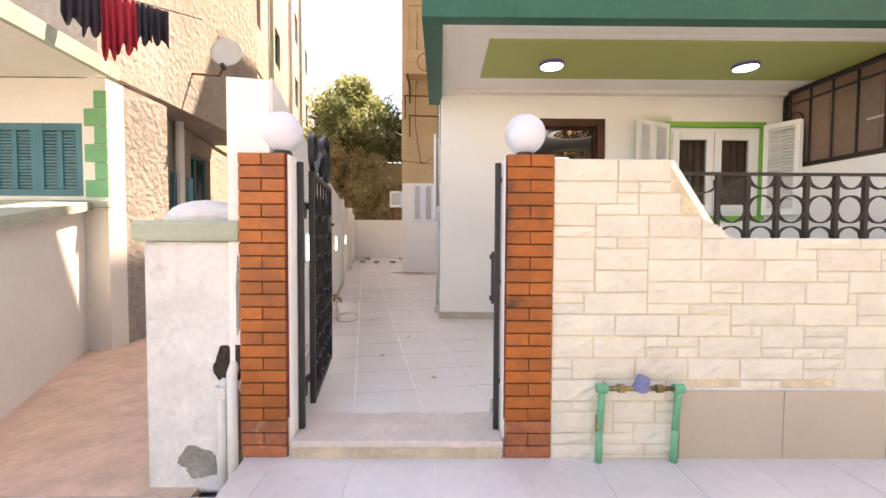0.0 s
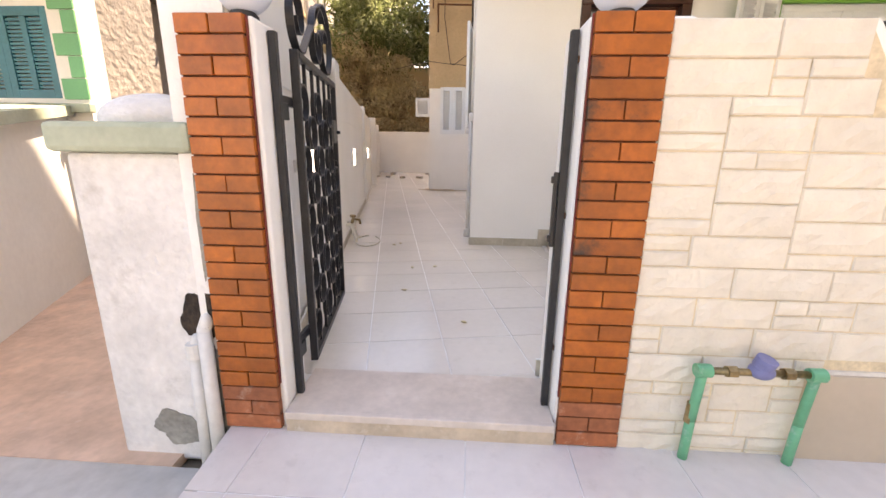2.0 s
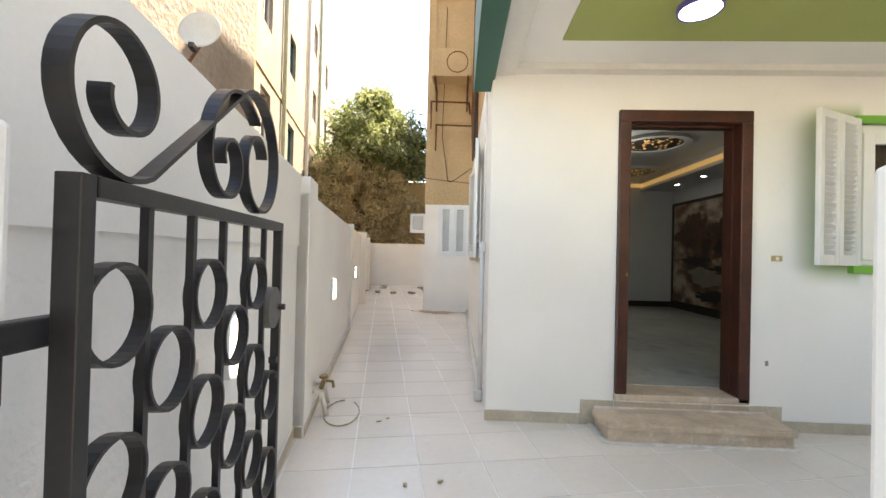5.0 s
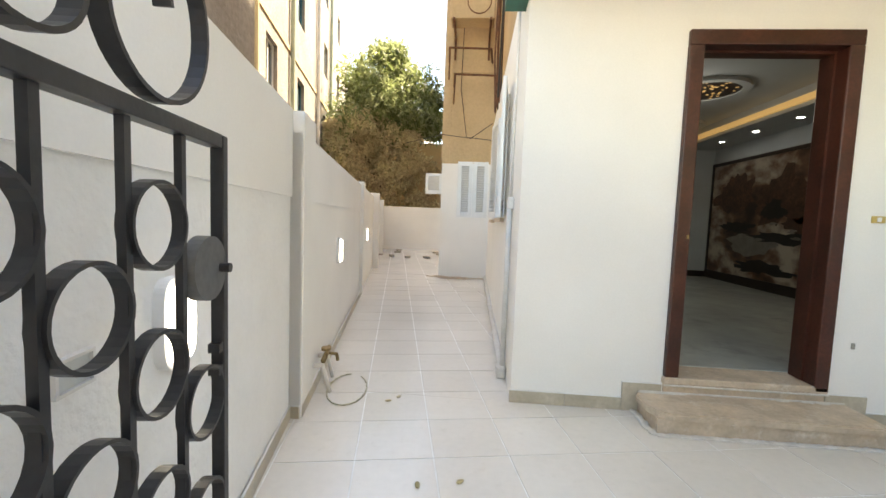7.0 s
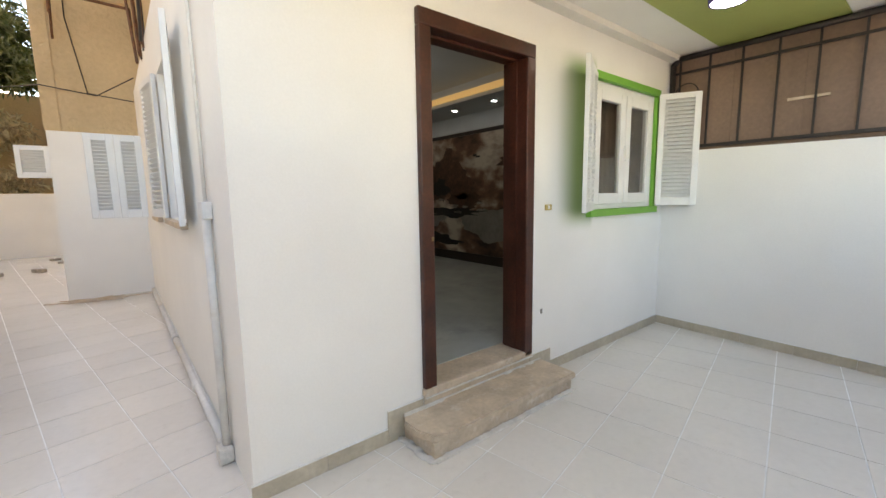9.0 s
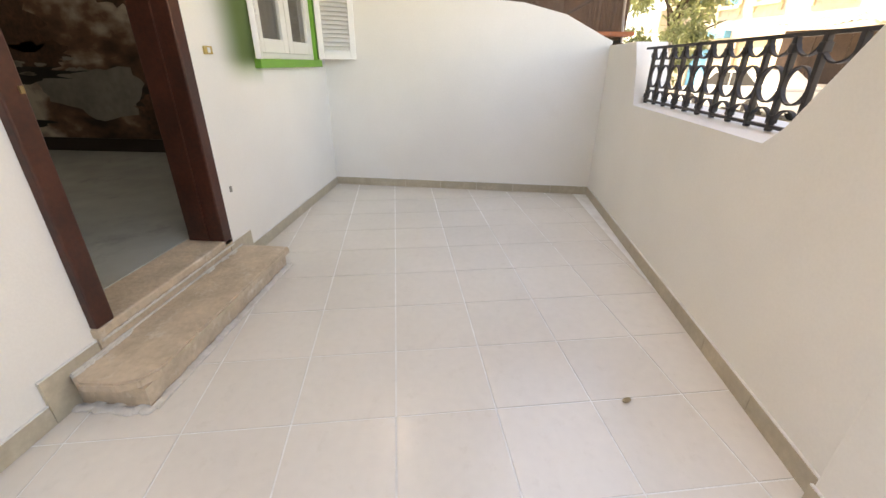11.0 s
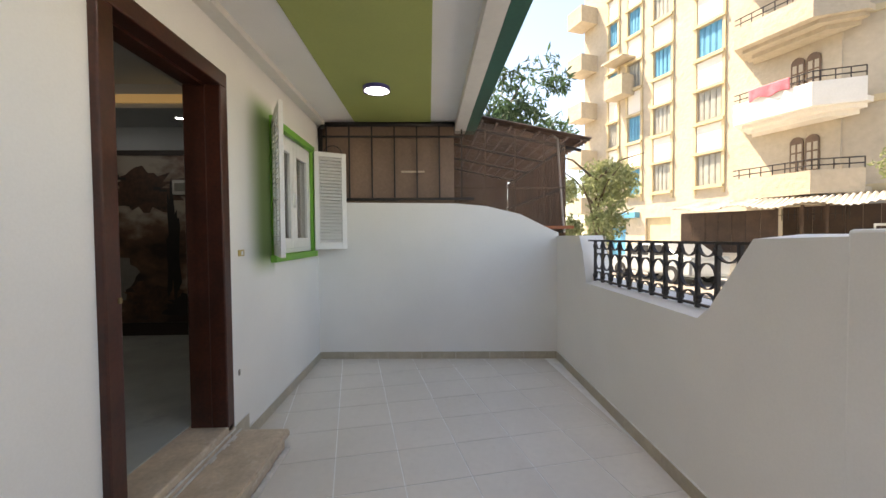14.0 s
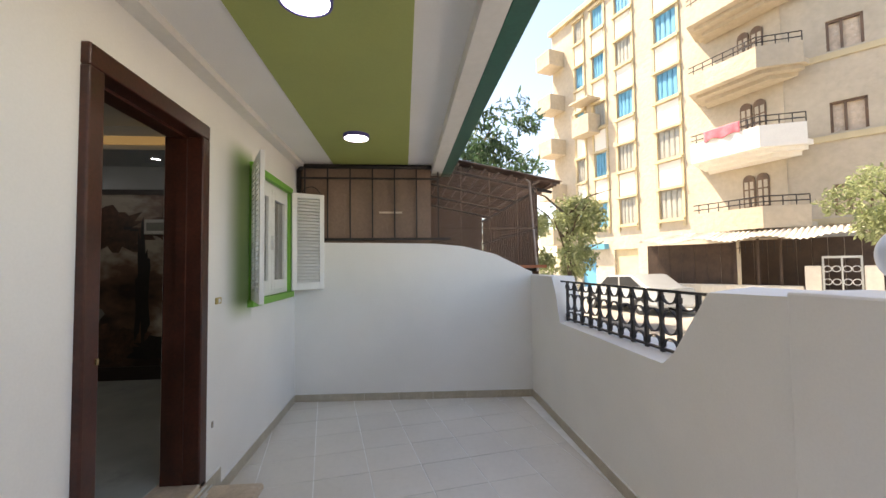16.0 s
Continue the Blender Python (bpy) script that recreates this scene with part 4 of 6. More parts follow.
louvre_leaf("window_shutter", 0.345, 0.44, pose(-0.097, 11.515, 1.79, 0, 0, 180), "small white louvred leaf past the house corner", GS, n=9)

# pipes on the side wall
sp = thing("wall_pipe", pose(XV - 0.03, 5.92, 0), "white painted pipe clipped to the villa wall", "pipe")
part("pipe", tube(bmesh.new(), [(0, 0, 0.02), (0, 0, 1.42)], 0.022, 12), PIPE_WHITE, sp, smooth=True)
part("conduit", tube(bmesh.new(), [(0.012, 0.06, 1.42), (0.012, 0.06, 3.2)], 0.010, 8), PIPE_WHITE, sp, smooth=True)
part("foot", boxes((-0.05, -0.05, 0.0, 0.03, 0.06, 0.10), bev=0.02), MORTAR, sp)
part("junction", boxes((-0.02, -0.03, 1.36, 0.028, 0.10, 1.45), bev=0.006), PIPE_WHITE, sp)
hp = thing("floor_pipe", pose(XV - 0.035, 0, 0.055), "white painted drain pipe along the foot of the wall", "pipe")
part("pipe", tube(bmesh.new(), [(0, 6.0, 0.02), (0, 8.3, 0.0), (0, 11.3, 0.0)], 0.026, 12), PIPE_WHITE, hp, smooth=True)
for y in (6.9, 8.3, 9.9):
    part("collar", cyl(bmesh.new(), (0, y, 0.006), (0, y + 0.09, 0.006), 0.034, 12), PIPE_WHITE, hp)
for i in range(9):
    r = random.Random(40 + i)
    x, y = r.uniform(-0.15, 0.55), 11.30 + r.uniform(-0.14, 0.1)
    stick = thing("loose_stick", pose(x, y, 0.012 + 0.011 * (i % 3), 0, 0, r.uniform(-28, 28)), "thin pale wooden stick lying on the tiles", "stick", "sticks by the house corner")
    part("rod", boxes((-0.25, -0.009, -0.008, 0.25 + 0.2 * r.random(), 0.009, 0.008)), LIMESTONE, stick)

# oval wall lamps along the boundary wall
def wall_lamp(m):
    t = thing("wall_lamp", m, "lit white oval bulkhead lamp on the boundary wall", "lamp", "oval wall lamps of the passage")
    def oval(w, h, d, y):
        b = bmesh.new()
        pts = [(w * math.copysign(abs(math.cos(a)) ** 0.55, math.cos(a)), h * math.copysign(abs(math.sin(a)) ** 0.55, math.sin(a))) for a in [6.2832 * k / 32 for k in range(32)]]
        return prism(b, pts, d, pose(0, y, 0))
    part("rim", oval(0.075, 0.125, 0.03, -0.03), WHITE_PAINT, t)
    part("lens", oval(0.058, 0.105, 0.02, -0.048), LAMP_GLASS, t, "glowing white lens")
    return t


wall_lamp(mn @ pose(1.29, -0.0, 0.955))
jb = thing("junction_box", mn @ pose(0.95, 0, 0.945), "small pale empty switch box on the rough wall", "switch box")
part("rim", boxes((-0.05, -0.012, -0.035, 0.05, 0.004, -0.028), (-0.05, -0.012, 0.028, 0.05, 0.004, 0.035), (-0.05, -0.012, -0.028, -0.043, 0.004, 0.028), (0.043, -0.012, -0.028, 0.05, 0.004, 0.028)), PIPE_WHITE, jb)
part("plate", boxes((-0.043, -0.004, -0.028, 0.043, 0.004, 0.028)), DISH, jb)
for s_ in (1.5, 5.15, 9.2):
    wall_lamp(mf @ pose(s_, -0.0, 0.92))

# garden tap
tp = thing("garden_tap", mf @ pose(0.46, -0.05, 0), "brass garden tap on two short stub pipes", "tap")
part("stub", tube(bmesh.new(), [(-0.10, 0.045, 0.20), (-0.10, -0.02, 0.20), (-0.08, -0.07, 0.0)], 0.017, 10), PIPE_WHITE, tp, smooth=True)
part("stub", tube(bmesh.new(), [(0.10, 0.045, 0.20), (0.10, -0.02, 0.22), (0.12, -0.06, 0.03)], 0.015, 10), PIPE_WHITE, tp, smooth=True)
part("body", tube(bmesh.new(), [(-0.12, -0.03, 0.24), (0.13, -0.03, 0.26)], 0.018, 10), BRASS, tp, smooth=True)
part("wheel", cyl(bmesh.new(), (0.0, -0.03, 0.28), (0.0, -0.03, 0.30), 0.035, 12), BRASS, tp)
part("spout", tube(bmesh.new(), [(0.03, -0.03, 0.25), (0.03, -0.10, 0.24), (0.03, -0.11, 0.19)], 0.012, 8), BRASS, tp, smooth=True)
hose = thing("garden_hose", mf @ pose(0.42, -0.24, 0.008), "pale thin hose looped on the floor", "hose")
part("loop", tube(bmesh.new(), [(0.27 * math.cos(a / 20 * 6.28), 0.14 * math.sin(a / 20 * 6.28), 0.0) for a in range(19)], 0.006, 6), mat("pale_yellow_hose", (0.52, 0.49, 0.36), 0.5), hose, smooth=True)

# ceiling lamps
for x, y in ((2.09, 4.625), (4.11, 4.625)):
    t = thing("ceiling_light", pose(x, y, CEIL - 0.012), "round lit flat ceiling light with violet rim", "lamp", "round lights of the terrace ceiling")
    part("rim", ring(bmesh.new(), (0, 0, 0), 0.118, 0.035, 0.014, pose(0, 0, -0.0175, 90)), LED_RIM, t)
    part("diffuser", cyl(bmesh.new(), (0, 0, 0), (0, 0, -0.031), 0.111, 36), LED, t, "glowing white diffuser")

# ---- room behind the door ----
def mural_material():
    m = bpy.data.materials.new("sepia_landscape_print")
    m.use_nodes = True
    n, l = m.node_tree.nodes, m.node_tree.links
    b = n["Principled BSDF"]
    geo = n.new("ShaderNodeNewGeometry")
    mp = n.new("ShaderNodeMapping")
    mp.inputs["Scale"].default_value = (1, 0.55, 0.9)
    l.new(geo.outputs["Position"], mp.inputs["Vector"])
    a, c = n.new("ShaderNodeTexNoise"), n.new("ShaderNodeTexNoise")
    a.inputs["Scale"].default_value, a.inputs["Detail"].default_value, a.inputs["Distortion"].default_value = 1.3, 8, 0.8
    c.inputs["Scale"].default_value, c.inputs["Detail"].default_value = 7, 9
    l.new(mp.outputs[0], a.inputs["Vector"])
    l.new(mp.outputs[0], c.inputs["Vector"])
    ad = n.new("ShaderNodeMath")
    ad.operation = "MULTIPLY_ADD"
    ad.inputs[1].default_value = 0.45
    l.new(c.outputs[0], ad.inputs[0])
    l.new(a.outputs[0], ad.inputs[2])
    r = n.new("ShaderNodeValToRGB")
    e = r.color_ramp.elements
    e[0].position, e[0].color = 0.55, (0.03, 0.015, 0.01, 1)
    e[1].position, e[1].color = 0.86, (0.52, 0.46, 0.38, 1)
    k = e.new(0.70)
    k.color = (0.17, 0.085, 0.05, 1)
    l.new(ad.outputs[0], r.inputs[0])
    l.new(r.outputs[0], b.inputs["Base Color"])
    b.inputs["Roughness"].default_value = 0.35
    return m


mural = thing("wall_mural", pose(5.498, 0, 0), "large dark sepia landscape mural on the room wall", "mural")
part("print", boxes((-0.012, 6.6, 0.42, -0.001, 11.44, 2.5)), mural_material(), mural)
part("border", boxes((-0.03, 6.55, 2.5, -0.001, 11.49, 2.56), (-0.03, 11.44, 0.42, -0.001, 11.49, 2.5), (-0.034, 6.55, 0.381, -0.001, 11.49, 0.42)), WOOD_AND_UNLIT, mural)
INK_DARK = mat("dark_sepia_ink", (0.022, 0.014, 0.010), 0.4, var=0.4, s1=4, s2=20, bump=0.0)
INK_RED = mat("russet_ink", (0.13, 0.058, 0.032), 0.4, var=0.45, s1=5, s2=24, bump=0.0)
INK_PALE = mat("pale_grey_ink", (0.27, 0.25, 0.215), 0.4, var=0.2, s1=3, s2=14, bump=0.0)


def blot(cy, cz, ry, rz, x, material, seed, ragged=0.16):
    """A ragged printed shape lying on the mural."""
    q = random.Random(seed)
    o1, o2 = q.uniform(0, 6), q.uniform(0, 6)
    pts = []
    for i in range(36):
        a = 6.2832 * i / 36
        k = 0.85 + 0.12 * math.sin(3 * a + o1) + 0.08 * math.sin(7 * a + o2) + q.uniform(-ragged, ragged)
        pts.append((max(6.62, min(11.43, cy + ry * k * math.cos(a))), max(0.43, min(2.48, cz + rz * k * math.sin(a)))))
    part("printed_shape", prism(bmesh.new(), pts, 0.0006, pose(x, 0, 0, 0, 0, 90)), material, mural)


blot(8.4, 0.95, 0.75, 0.34, -0.0128, INK_PALE, 1, 0.08)
blot(10.2, 1.0, 0.7, 0.22, -0.0128, INK_PALE, 2, 0.08)
for k, (cy, cz, ry, rz) in enumerate(((9.5, 1.75, 0.75, 0.48), (10.7, 1.9, 0.6, 0.42), (7.7, 2.05, 0.5, 0.30), (7.0, 2.1, 0.35, 0.28), (9.0, 1.35, 0.5, 0.18), (7.6, 0.72, 0.35, 0.22))):
    blot(cy, cz, ry, rz, -0.0136, INK_RED, 10 + k, 0.2)
for k, (cy, cz, ry, rz) in enumerate(((7.35, 1.35, 0.10, 0.75), (9.4, 1.15, 0.9, 0.10), (10.6, 1.3, 0.5, 0.12), (9.9, 0.62, 0.8, 0.12), (9.7, 1.6, 0.28, 0.2), (7.1, 0.62, 0.4, 0.16))):
    blot(cy, cz, ry, rz, -0.0144, INK_DARK, 30 + k, 0.2)
for k in range(9):
    q = random.Random(60 + k)
    blot(8.5 + 1.6 * q.random(), 1.05 + 0.35 * q.random(), 0.09, 0.025, -0.0152, INK_PALE, 70 + k, 0.1)
for i, (y, z) in enumerate(((7.4, 2.05), (7.9, 2.2), (8.6, 2.1))):
    part("bird", boxes((-0.0175, y, z, -0.0162, y + 0.10, z + 0.03), (-0.0175, y + 0.08, z + 0.02, -0.0162, y + 0.17, z + 0.06)), WOOD_AND_UNLIT, mural)
fixed("room_skirting", boxes((5.47, YV + 0.23, 0.26, 5.499, 11.49, 0.38), (1.15, 11.47, 0.26, 5.46, 11.499, 0.38)), WOOD_AND_UNLIT, "dark wooden skirting of the room", "baseboard")
fixed("cove_edge", boxes((4.70, 6.45, 2.90, 4.745, 11.4, 2.98), (1.72, 6.42, 2.90, 4.7, 6.46, 2.98), (1.72, 11.3, 2.90, 4.7, 11.36, 2.98)), COVE, "warm lit cove strip round the room ceiling", "cove light")
for i, y in enumerate((6.2, 7.0, 7.9, 8.8, 9.7, 10.6)):
    t = thing("spot_light", pose(5.1, y, 2.85), "small lit recessed ceiling spot", "lamp", "ceiling spots of the room")
    part("trim", ring(bmesh.new(), (0, 0, 0), 0.05, 0.008, 0.012, pose(0, 0, -0.004, 90)), WHITE_PAINT, t)
    part("lens", cyl(bmesh.new(), (0, 0, 0), (0, 0, -0.005), 0.042, 18), SPOT, t)
for x, y in ((3.6, 8.45), (4.15, 10.5)):
    t = thing("ceiling_rose", pose(x, y, 3.099), "dark pierced round ceiling ornament with lit holes", "ornament", "pierced ceiling roses")
    part("disc", cyl(bmesh.new(), (0, 0, 0), (0, 0, -0.03), 0.42, 36), WOOD_AND_UNLIT, t)
    part("frame", ring(bmesh.new(), (0, 0, 0), 0.47, 0.05, 0.10, pose(0, 0, -0.02, 90)), ROOM_WALL, t)
    hb = bmesh.new()
    r = random.Random(6)
    for k in range(60):
        a, d = r.uniform(0, 6.28), 0.38 * math.sqrt(r.random())
        cyl(hb, (d * math.cos(a), d * math.sin(a), -0.029), (d * math.cos(a), d * math.sin(a), -0.033), r.uniform(0.010, 0.022), 6)
    tagged(part("lit_hole", hb, COVE, t), kind="stuff")
wl = thing("wall_switchboard", pose(5.497, 7.17, 2.1), "small pale fuse box on the mural wall", "fuse box")
part("case", boxes((-0.07, -0.14, -0.09, -0.013, 0.14, 0.09), bev=0.01), WHITE_PAINT, wl)
part("flap", boxes((-0.078, -0.11, -0.05, -0.069, 0.11, 0.05), bev=0.003), SHUTTER_GREY, wl)
# bodiless fill light added in mid-room to carry the ceiling spots' glow
rl = bpy.data.lights.new("room_fill", "POINT")
rl.energy, rl.shadow_soft_size, rl.color = 1.6, 0.25, (0.9, 0.95, 1.0)
new("room_fill", rl).matrix_world = pose(3.2, 8.4, 2.7)

# ---- neighbour's brown veranda past the end wall ----
shed = thing("brown_veranda", pose(0, 0, 0), "neighbour's veranda of brown sheeting on iron frames", "veranda")
XS = 5.235
for i in range(6):
    y0 = 3.84 + 0.265 * i
    part("panel", boxes((XS + 0.03 + 0.006 * (i % 2), y0, 1.88, XS + 0.04 + 0.006 * (i % 2), y0 + 0.272, 2.84)), BROWN_SHEET, shed)
part("top_rail", tube(bmesh.new(), [(XS, 5.44, 1.92), (XS, 5.44, 2.76), (XS, 5.39, 2.815), (XS, 3.83, 2.815)], 0.028, 10), RAIL_IRON, shed, smooth=True)
part("foot_rail", boxes((XS - 0.015, 3.60, 1.905, XS + 0.015, 5.44, 1.935)), RAIL_IRON, shed)
part("mid_rail", boxes((XS - 0.01, 3.72, 2.66, XS + 0.01, 5.42, 2.68)), RAIL_IRON, shed)
for i in range(7):
    y = 3.75 + 0.27 * i
    part("bar", boxes((XS - 0.008, y - 0.008, 1.93, XS + 0.008, y + 0.008, 2.80)), RAIL_IRON, shed)
for y, z in ((5.30, 2.45), (5.30, 2.2)):
    part("iron_ring", ring(bmesh.new(), (0, 0, 0), 0.11, 0.012, 0.008, pose(XS, y, z, 0, 0, 90)), RAIL_IRON, shed)
part("shelf_bar", boxes((XS + 0.012, 4.2, 2.24, XS + 0.029, 4.48, 2.262)), LIMESTONE, shed)
# sloping corrugated roof, seen from below
cr = bmesh.new()
NC = 120
rowa, rowb = [], []
for i in range(NC + 1):
    x = 5.30 + 4.2 * i / NC
    z = 0.022 * math.sin(i * 1.9)
    rowa.append(cr.verts.new((x, 3.95, 3.02 + z)))
    rowb.append(cr.verts.new((x, 2.12, 2.66 + z)))
for i in range(NC):
    cr.faces.new((rowa[i], rowa[i + 1], rowb[i + 1], rowb[i]))
ro = part("roof", cr, ROOF_SHEET, shed)
sm = ro.modifiers.new("thickness", "SOLIDIFY")
sm.thickness = 0.006
for i in range(10):
    y = 2.25 + 0.175 * i
    z = 2.66 + (y - 2.12) * 0.197 - 0.045
    part("purlin", boxes((5.32, y - 0.012, z - 0.012, 9.4, y + 0.012, z + 0.012)), CORRUGATED, shed)
for i in range(4):
    x = 5.6 + 1.05 * i
    part("rafter", tube(bmesh.new(), [(x, 3.9, 2.93), (x, 2.15, 2.58)], 0.022, 8), RAIL_IRON, shed)
r = random.Random(12)
for i in range(54):
    x = 5.46 + 0.068 * i
    top = 2.60
    part("slat", boxes((x, 2.40 + 0.01 * (i % 2), 1.20 + r.uniform(-0.03, 0.06), x + 0.070 + r.uniform(-0.006, 0.02), 2.412 + 0.01 * (i % 2), top)), SHADE_NET, shed)
for z in (1.5, 2.05, 2.55):
    part("slat_rail", boxes((5.44, 2.42, z, 9.2, 2.445, z + 0.03)), RAIL_IRON, shed)
part("back_sheet", boxes((9.2, 2.42, 1.9, 9.23, 5.5, 3.1), (9.2, 3.3, 0.2, 9.23, 5.5, 1.9), (9.2, 2.42, 0.2, 9.23, 2.9, 1.9), (9.2, 2.9, 0.2, 9.23, 3.3, 1.55), (5.9, 5.5, 0.2, 9.2, 5.52, 3.2)), BROWN_SHEET, shed)
nt = bmesh.new()
NETP = [(3.86, 1.80), (3.86, 2.93), (2.95, 2.76), (2.46, 2.66), (2.46, 1.52), (2.95, 1.66), (3.40, 1.78)]
for i, (y, z) in enumerate(NETP):
    NETP[i] = nt.verts.new((5.30 + 0.015 * math.sin(i * 2.1), y, z))
nt.faces.new(NETP)
part("woven_net", nt, NET, shed, "see-through brown woven net")
for y in (3.45, 3.08, 2.72):
    part("net_bar", boxes((5.31, y - 0.008, 1.6, 5.326, y + 0.008, 2.66 + (y - 2.45) * 0.19)), WOOD_BROWN, shed)
part("net_rail", boxes((5.312, 2.47, 2.05, 5.326, 3.85, 2.066)), WOOD_BROWN, shed)
part("brick_coping", boxes((5.10, 2.42, 1.545, 5.35, 2.95, 1.58)), BRICK_DUSTY, shed, "loose orange brick coping")
cb = thing("hanging_cable", pose(0, 0, 0), "thick white cable hanging from the veranda roof", "cable")
part("cable", tube(bmesh.new(), [(5.5, 2.62, 2.78), (5.47, 2.50, 2.70), (5.46, 2.47, 2.2), (5.45, 2.44, 1.7), (5.44, 2.42, 1.5)], 0.013, 8), PIPE_WHITE, cb, smooth=True)

# ---- passage end: tree, walls, far house ----
def crown(name, parent, blobs, n, ls, lw, material, seed, droop=0.5):
    """Many small bent leaves spread over uneven clumps."""
    rg = np.random.default_rng(seed)
    vs, fs = [], []
    for i in range(n):
        c = blobs[rg.integers(len(blobs))]
        d = rg.normal(size=3)
        d /= np.linalg.norm(d)
        p = np.array(c[:3]) + d * np.array(c[3:6]) * (0.55 + 0.5 * rg.random())
        u = rg.normal(size=3)
        u[2] -= droop
        u /= np.linalg.norm(u)
        w = np.cross(u, rg.normal(size=3))
        w /= np.linalg.norm(w) + 1e-6
        s = 0.6 + 0.8 * rg.random()
        k = len(vs)
        mid = p + u * ls * s * 0.5 + np.cross(u, w) * lw * 0.35
        vs += [tuple(p), tuple(mid + w * lw * s * 0.5), tuple(p + u * ls * s), tuple(mid - w * lw * s * 0.5)]
        fs += [(k, k + 1, k + 2), (k, k + 2, k + 3)]
    me = bpy.data.meshes.new(name)
    me.from_pydata(vs, [], fs)
    me.materials.append(material)
    ob = new(name, me)
    ob.parent = parent
    return ob


def clumps(c, r, n, size, seed, flat=1.0):
    q = random.Random(seed)
    out = []
    for i in range(n):
        while True:
            d = Vector((q.uniform(-1, 1), q.uniform(-1, 1), q.uniform(-1, 1)))
            if 0.25 < d.length < 1:
                break
        s = size * q.uniform(0.6, 1.25)
        out.append((c[0] + d.x * r[0], c[1] + d.y * r[1], c[2] + d.z * r[2], s, s, s * 0.75 * flat))
    return out


def limbs(bm, base, top, n, spread, r0, seed):
    q = random.Random(seed)
    base, top = Vector(base), Vector(top)
    pts = [base.lerp(top, k / 4) + Vector((q.uniform(-0.12, 0.12), q.uniform(-0.12, 0.12), 0)) * (k > 0) for k in range(5)]
    for k in range(4):
        cyl(bm, pts[k], pts[k + 1], r0 * (1 - 0.15 * k), 10, r0 * (1 - 0.15 * (k + 1)))
    for i in range(n):
        s = pts[2 + i % 3]
        a = 6.28 * i / n + q.uniform(-0.3, 0.3)
        e = s + Vector((math.cos(a) * spread, math.sin(a) * spread, spread * q.uniform(0.5, 1.2)))
        m1 = s.lerp(e, 0.5) + Vector((0, 0, 0.15 * spread))
        cyl(bm, s, m1, r0 * 0.45, 8, r0 * 0.3)
        cyl(bm, m1, e, r0 * 0.3, 8, r0 * 0.1)
    return bm


mango = thing("mango_tree", pose(-4.05, 21.6, -0.3), "big mango tree, green above and dry brown below", "tree")
part("trunk", limbs(bmesh.new(), (0, 0, 0), (0.1, 0.2, 6.2), 9, 1.9, 0.28, 3), BARK, mango)
up = clumps((0.1, -0.2, 6.1), (2.8, 2.0, 2.5), 52, 0.8, 5) + clumps((0.2, 0, 8.3), (1.6, 1.2, 1.0), 12, 0.6, 6)
crown("crown", mango, up, 9500, 0.32, 0.085, LEAF, 11, 0.7)
crown("crown_light", mango, [(b[0], b[1] - 0.25, b[2] + 0.15, b[3] * 1.08, b[4] * 1.08, b[5] * 1.1) for b in up], 7500, 0.30, 0.075, LEAF_PALE, 12, 0.6)
crown("dry_creeper", mango, clumps((0.0, -1.2, 3.1), (3.3, 1.0, 2.7), 80, 0.6, 8), 19000, 0.24, 0.09, LEAF_DRY, 13, 1.0)
crown("dry_sprays", mango, clumps((0.0, -1.4, 5.0), (2.8, 0.8, 1.4), 30, 0.5, 18), 3800, 0.24, 0.07, LEAF_DRY, 14, 1.0)
back = thing("garden_wall", pose(0, 0, 0), "sandy garden wall behind the tree", "wall", "", "structure")
part("wall", boxes((-12, 24.4, -0.3, 3, 24.7, 5.2)), BEIGE_WALL, back)
far = thing("far_house", pose(-13, 62, -0.3), "pale distant house block with roof room", "house")
part("wall", boxes((-9, 0, 0, 6, 12, 19.5)), WHITE_RENDER, far)
part("roof_room", boxes((-5, 1, 19.5, 0.5, 8, 22.5)), WHITE_RENDER, far)
part("parapet", boxes((-9.2, -0.2, 19.5, 6.2, 0.1, 20.6)), WHITE_RENDER, far)
for i in range(4):
    for k in range(5):
        part("window", boxes((-7.6 + 3.4 * i, -0.08, 3 + 3.2 * k, -6.2 + 3.4 * i, -0.01, 4.7 + 3.2 * k)), SHUTTER_GREY, far)
deb = mat("rubble", (0.45, 0.4, 0.34), 0.95, var=0.3, s1=9, s2=30)
r = random.Random(21)
for i in range(9):
    x, y = r.uniform(-2.4, -0.3), r.uniform(14.5, 18.0)
    st = tagged(part("rubble_piece", boxes((-0.08, -0.05, 0, 0.08 + 0.1 * r.random(), 0.05, 0.03 + 0.05 * r.random()), bev=0.01), deb), "broken plaster piece lying on the floor", "rubble", "rubble at the passage end")
    st.matrix_world = pose(x, y, 0, 0, 0, r.uniform(0, 180))
for i, (x, y) in enumerate(((0.44, 3.9), (0.62, 4.55), (0.42, 4.5), (0.9, 3.35), (0.1, 5.35), (0.16, 5.42), (2.0, 3.2))):
    st = tagged(part("leaf_litter", sphere(bmesh.new(), (0, 0, 0.007), 0.016, 1.5, 0.8, 0.4, 8, 5), LEAF_DRY), "dry crumpled leaf on the pale tiles", "leaf", "dry leaves on the terrace")
    st.matrix_world = pose(x, y, 0, 0, 0, 50 * i)

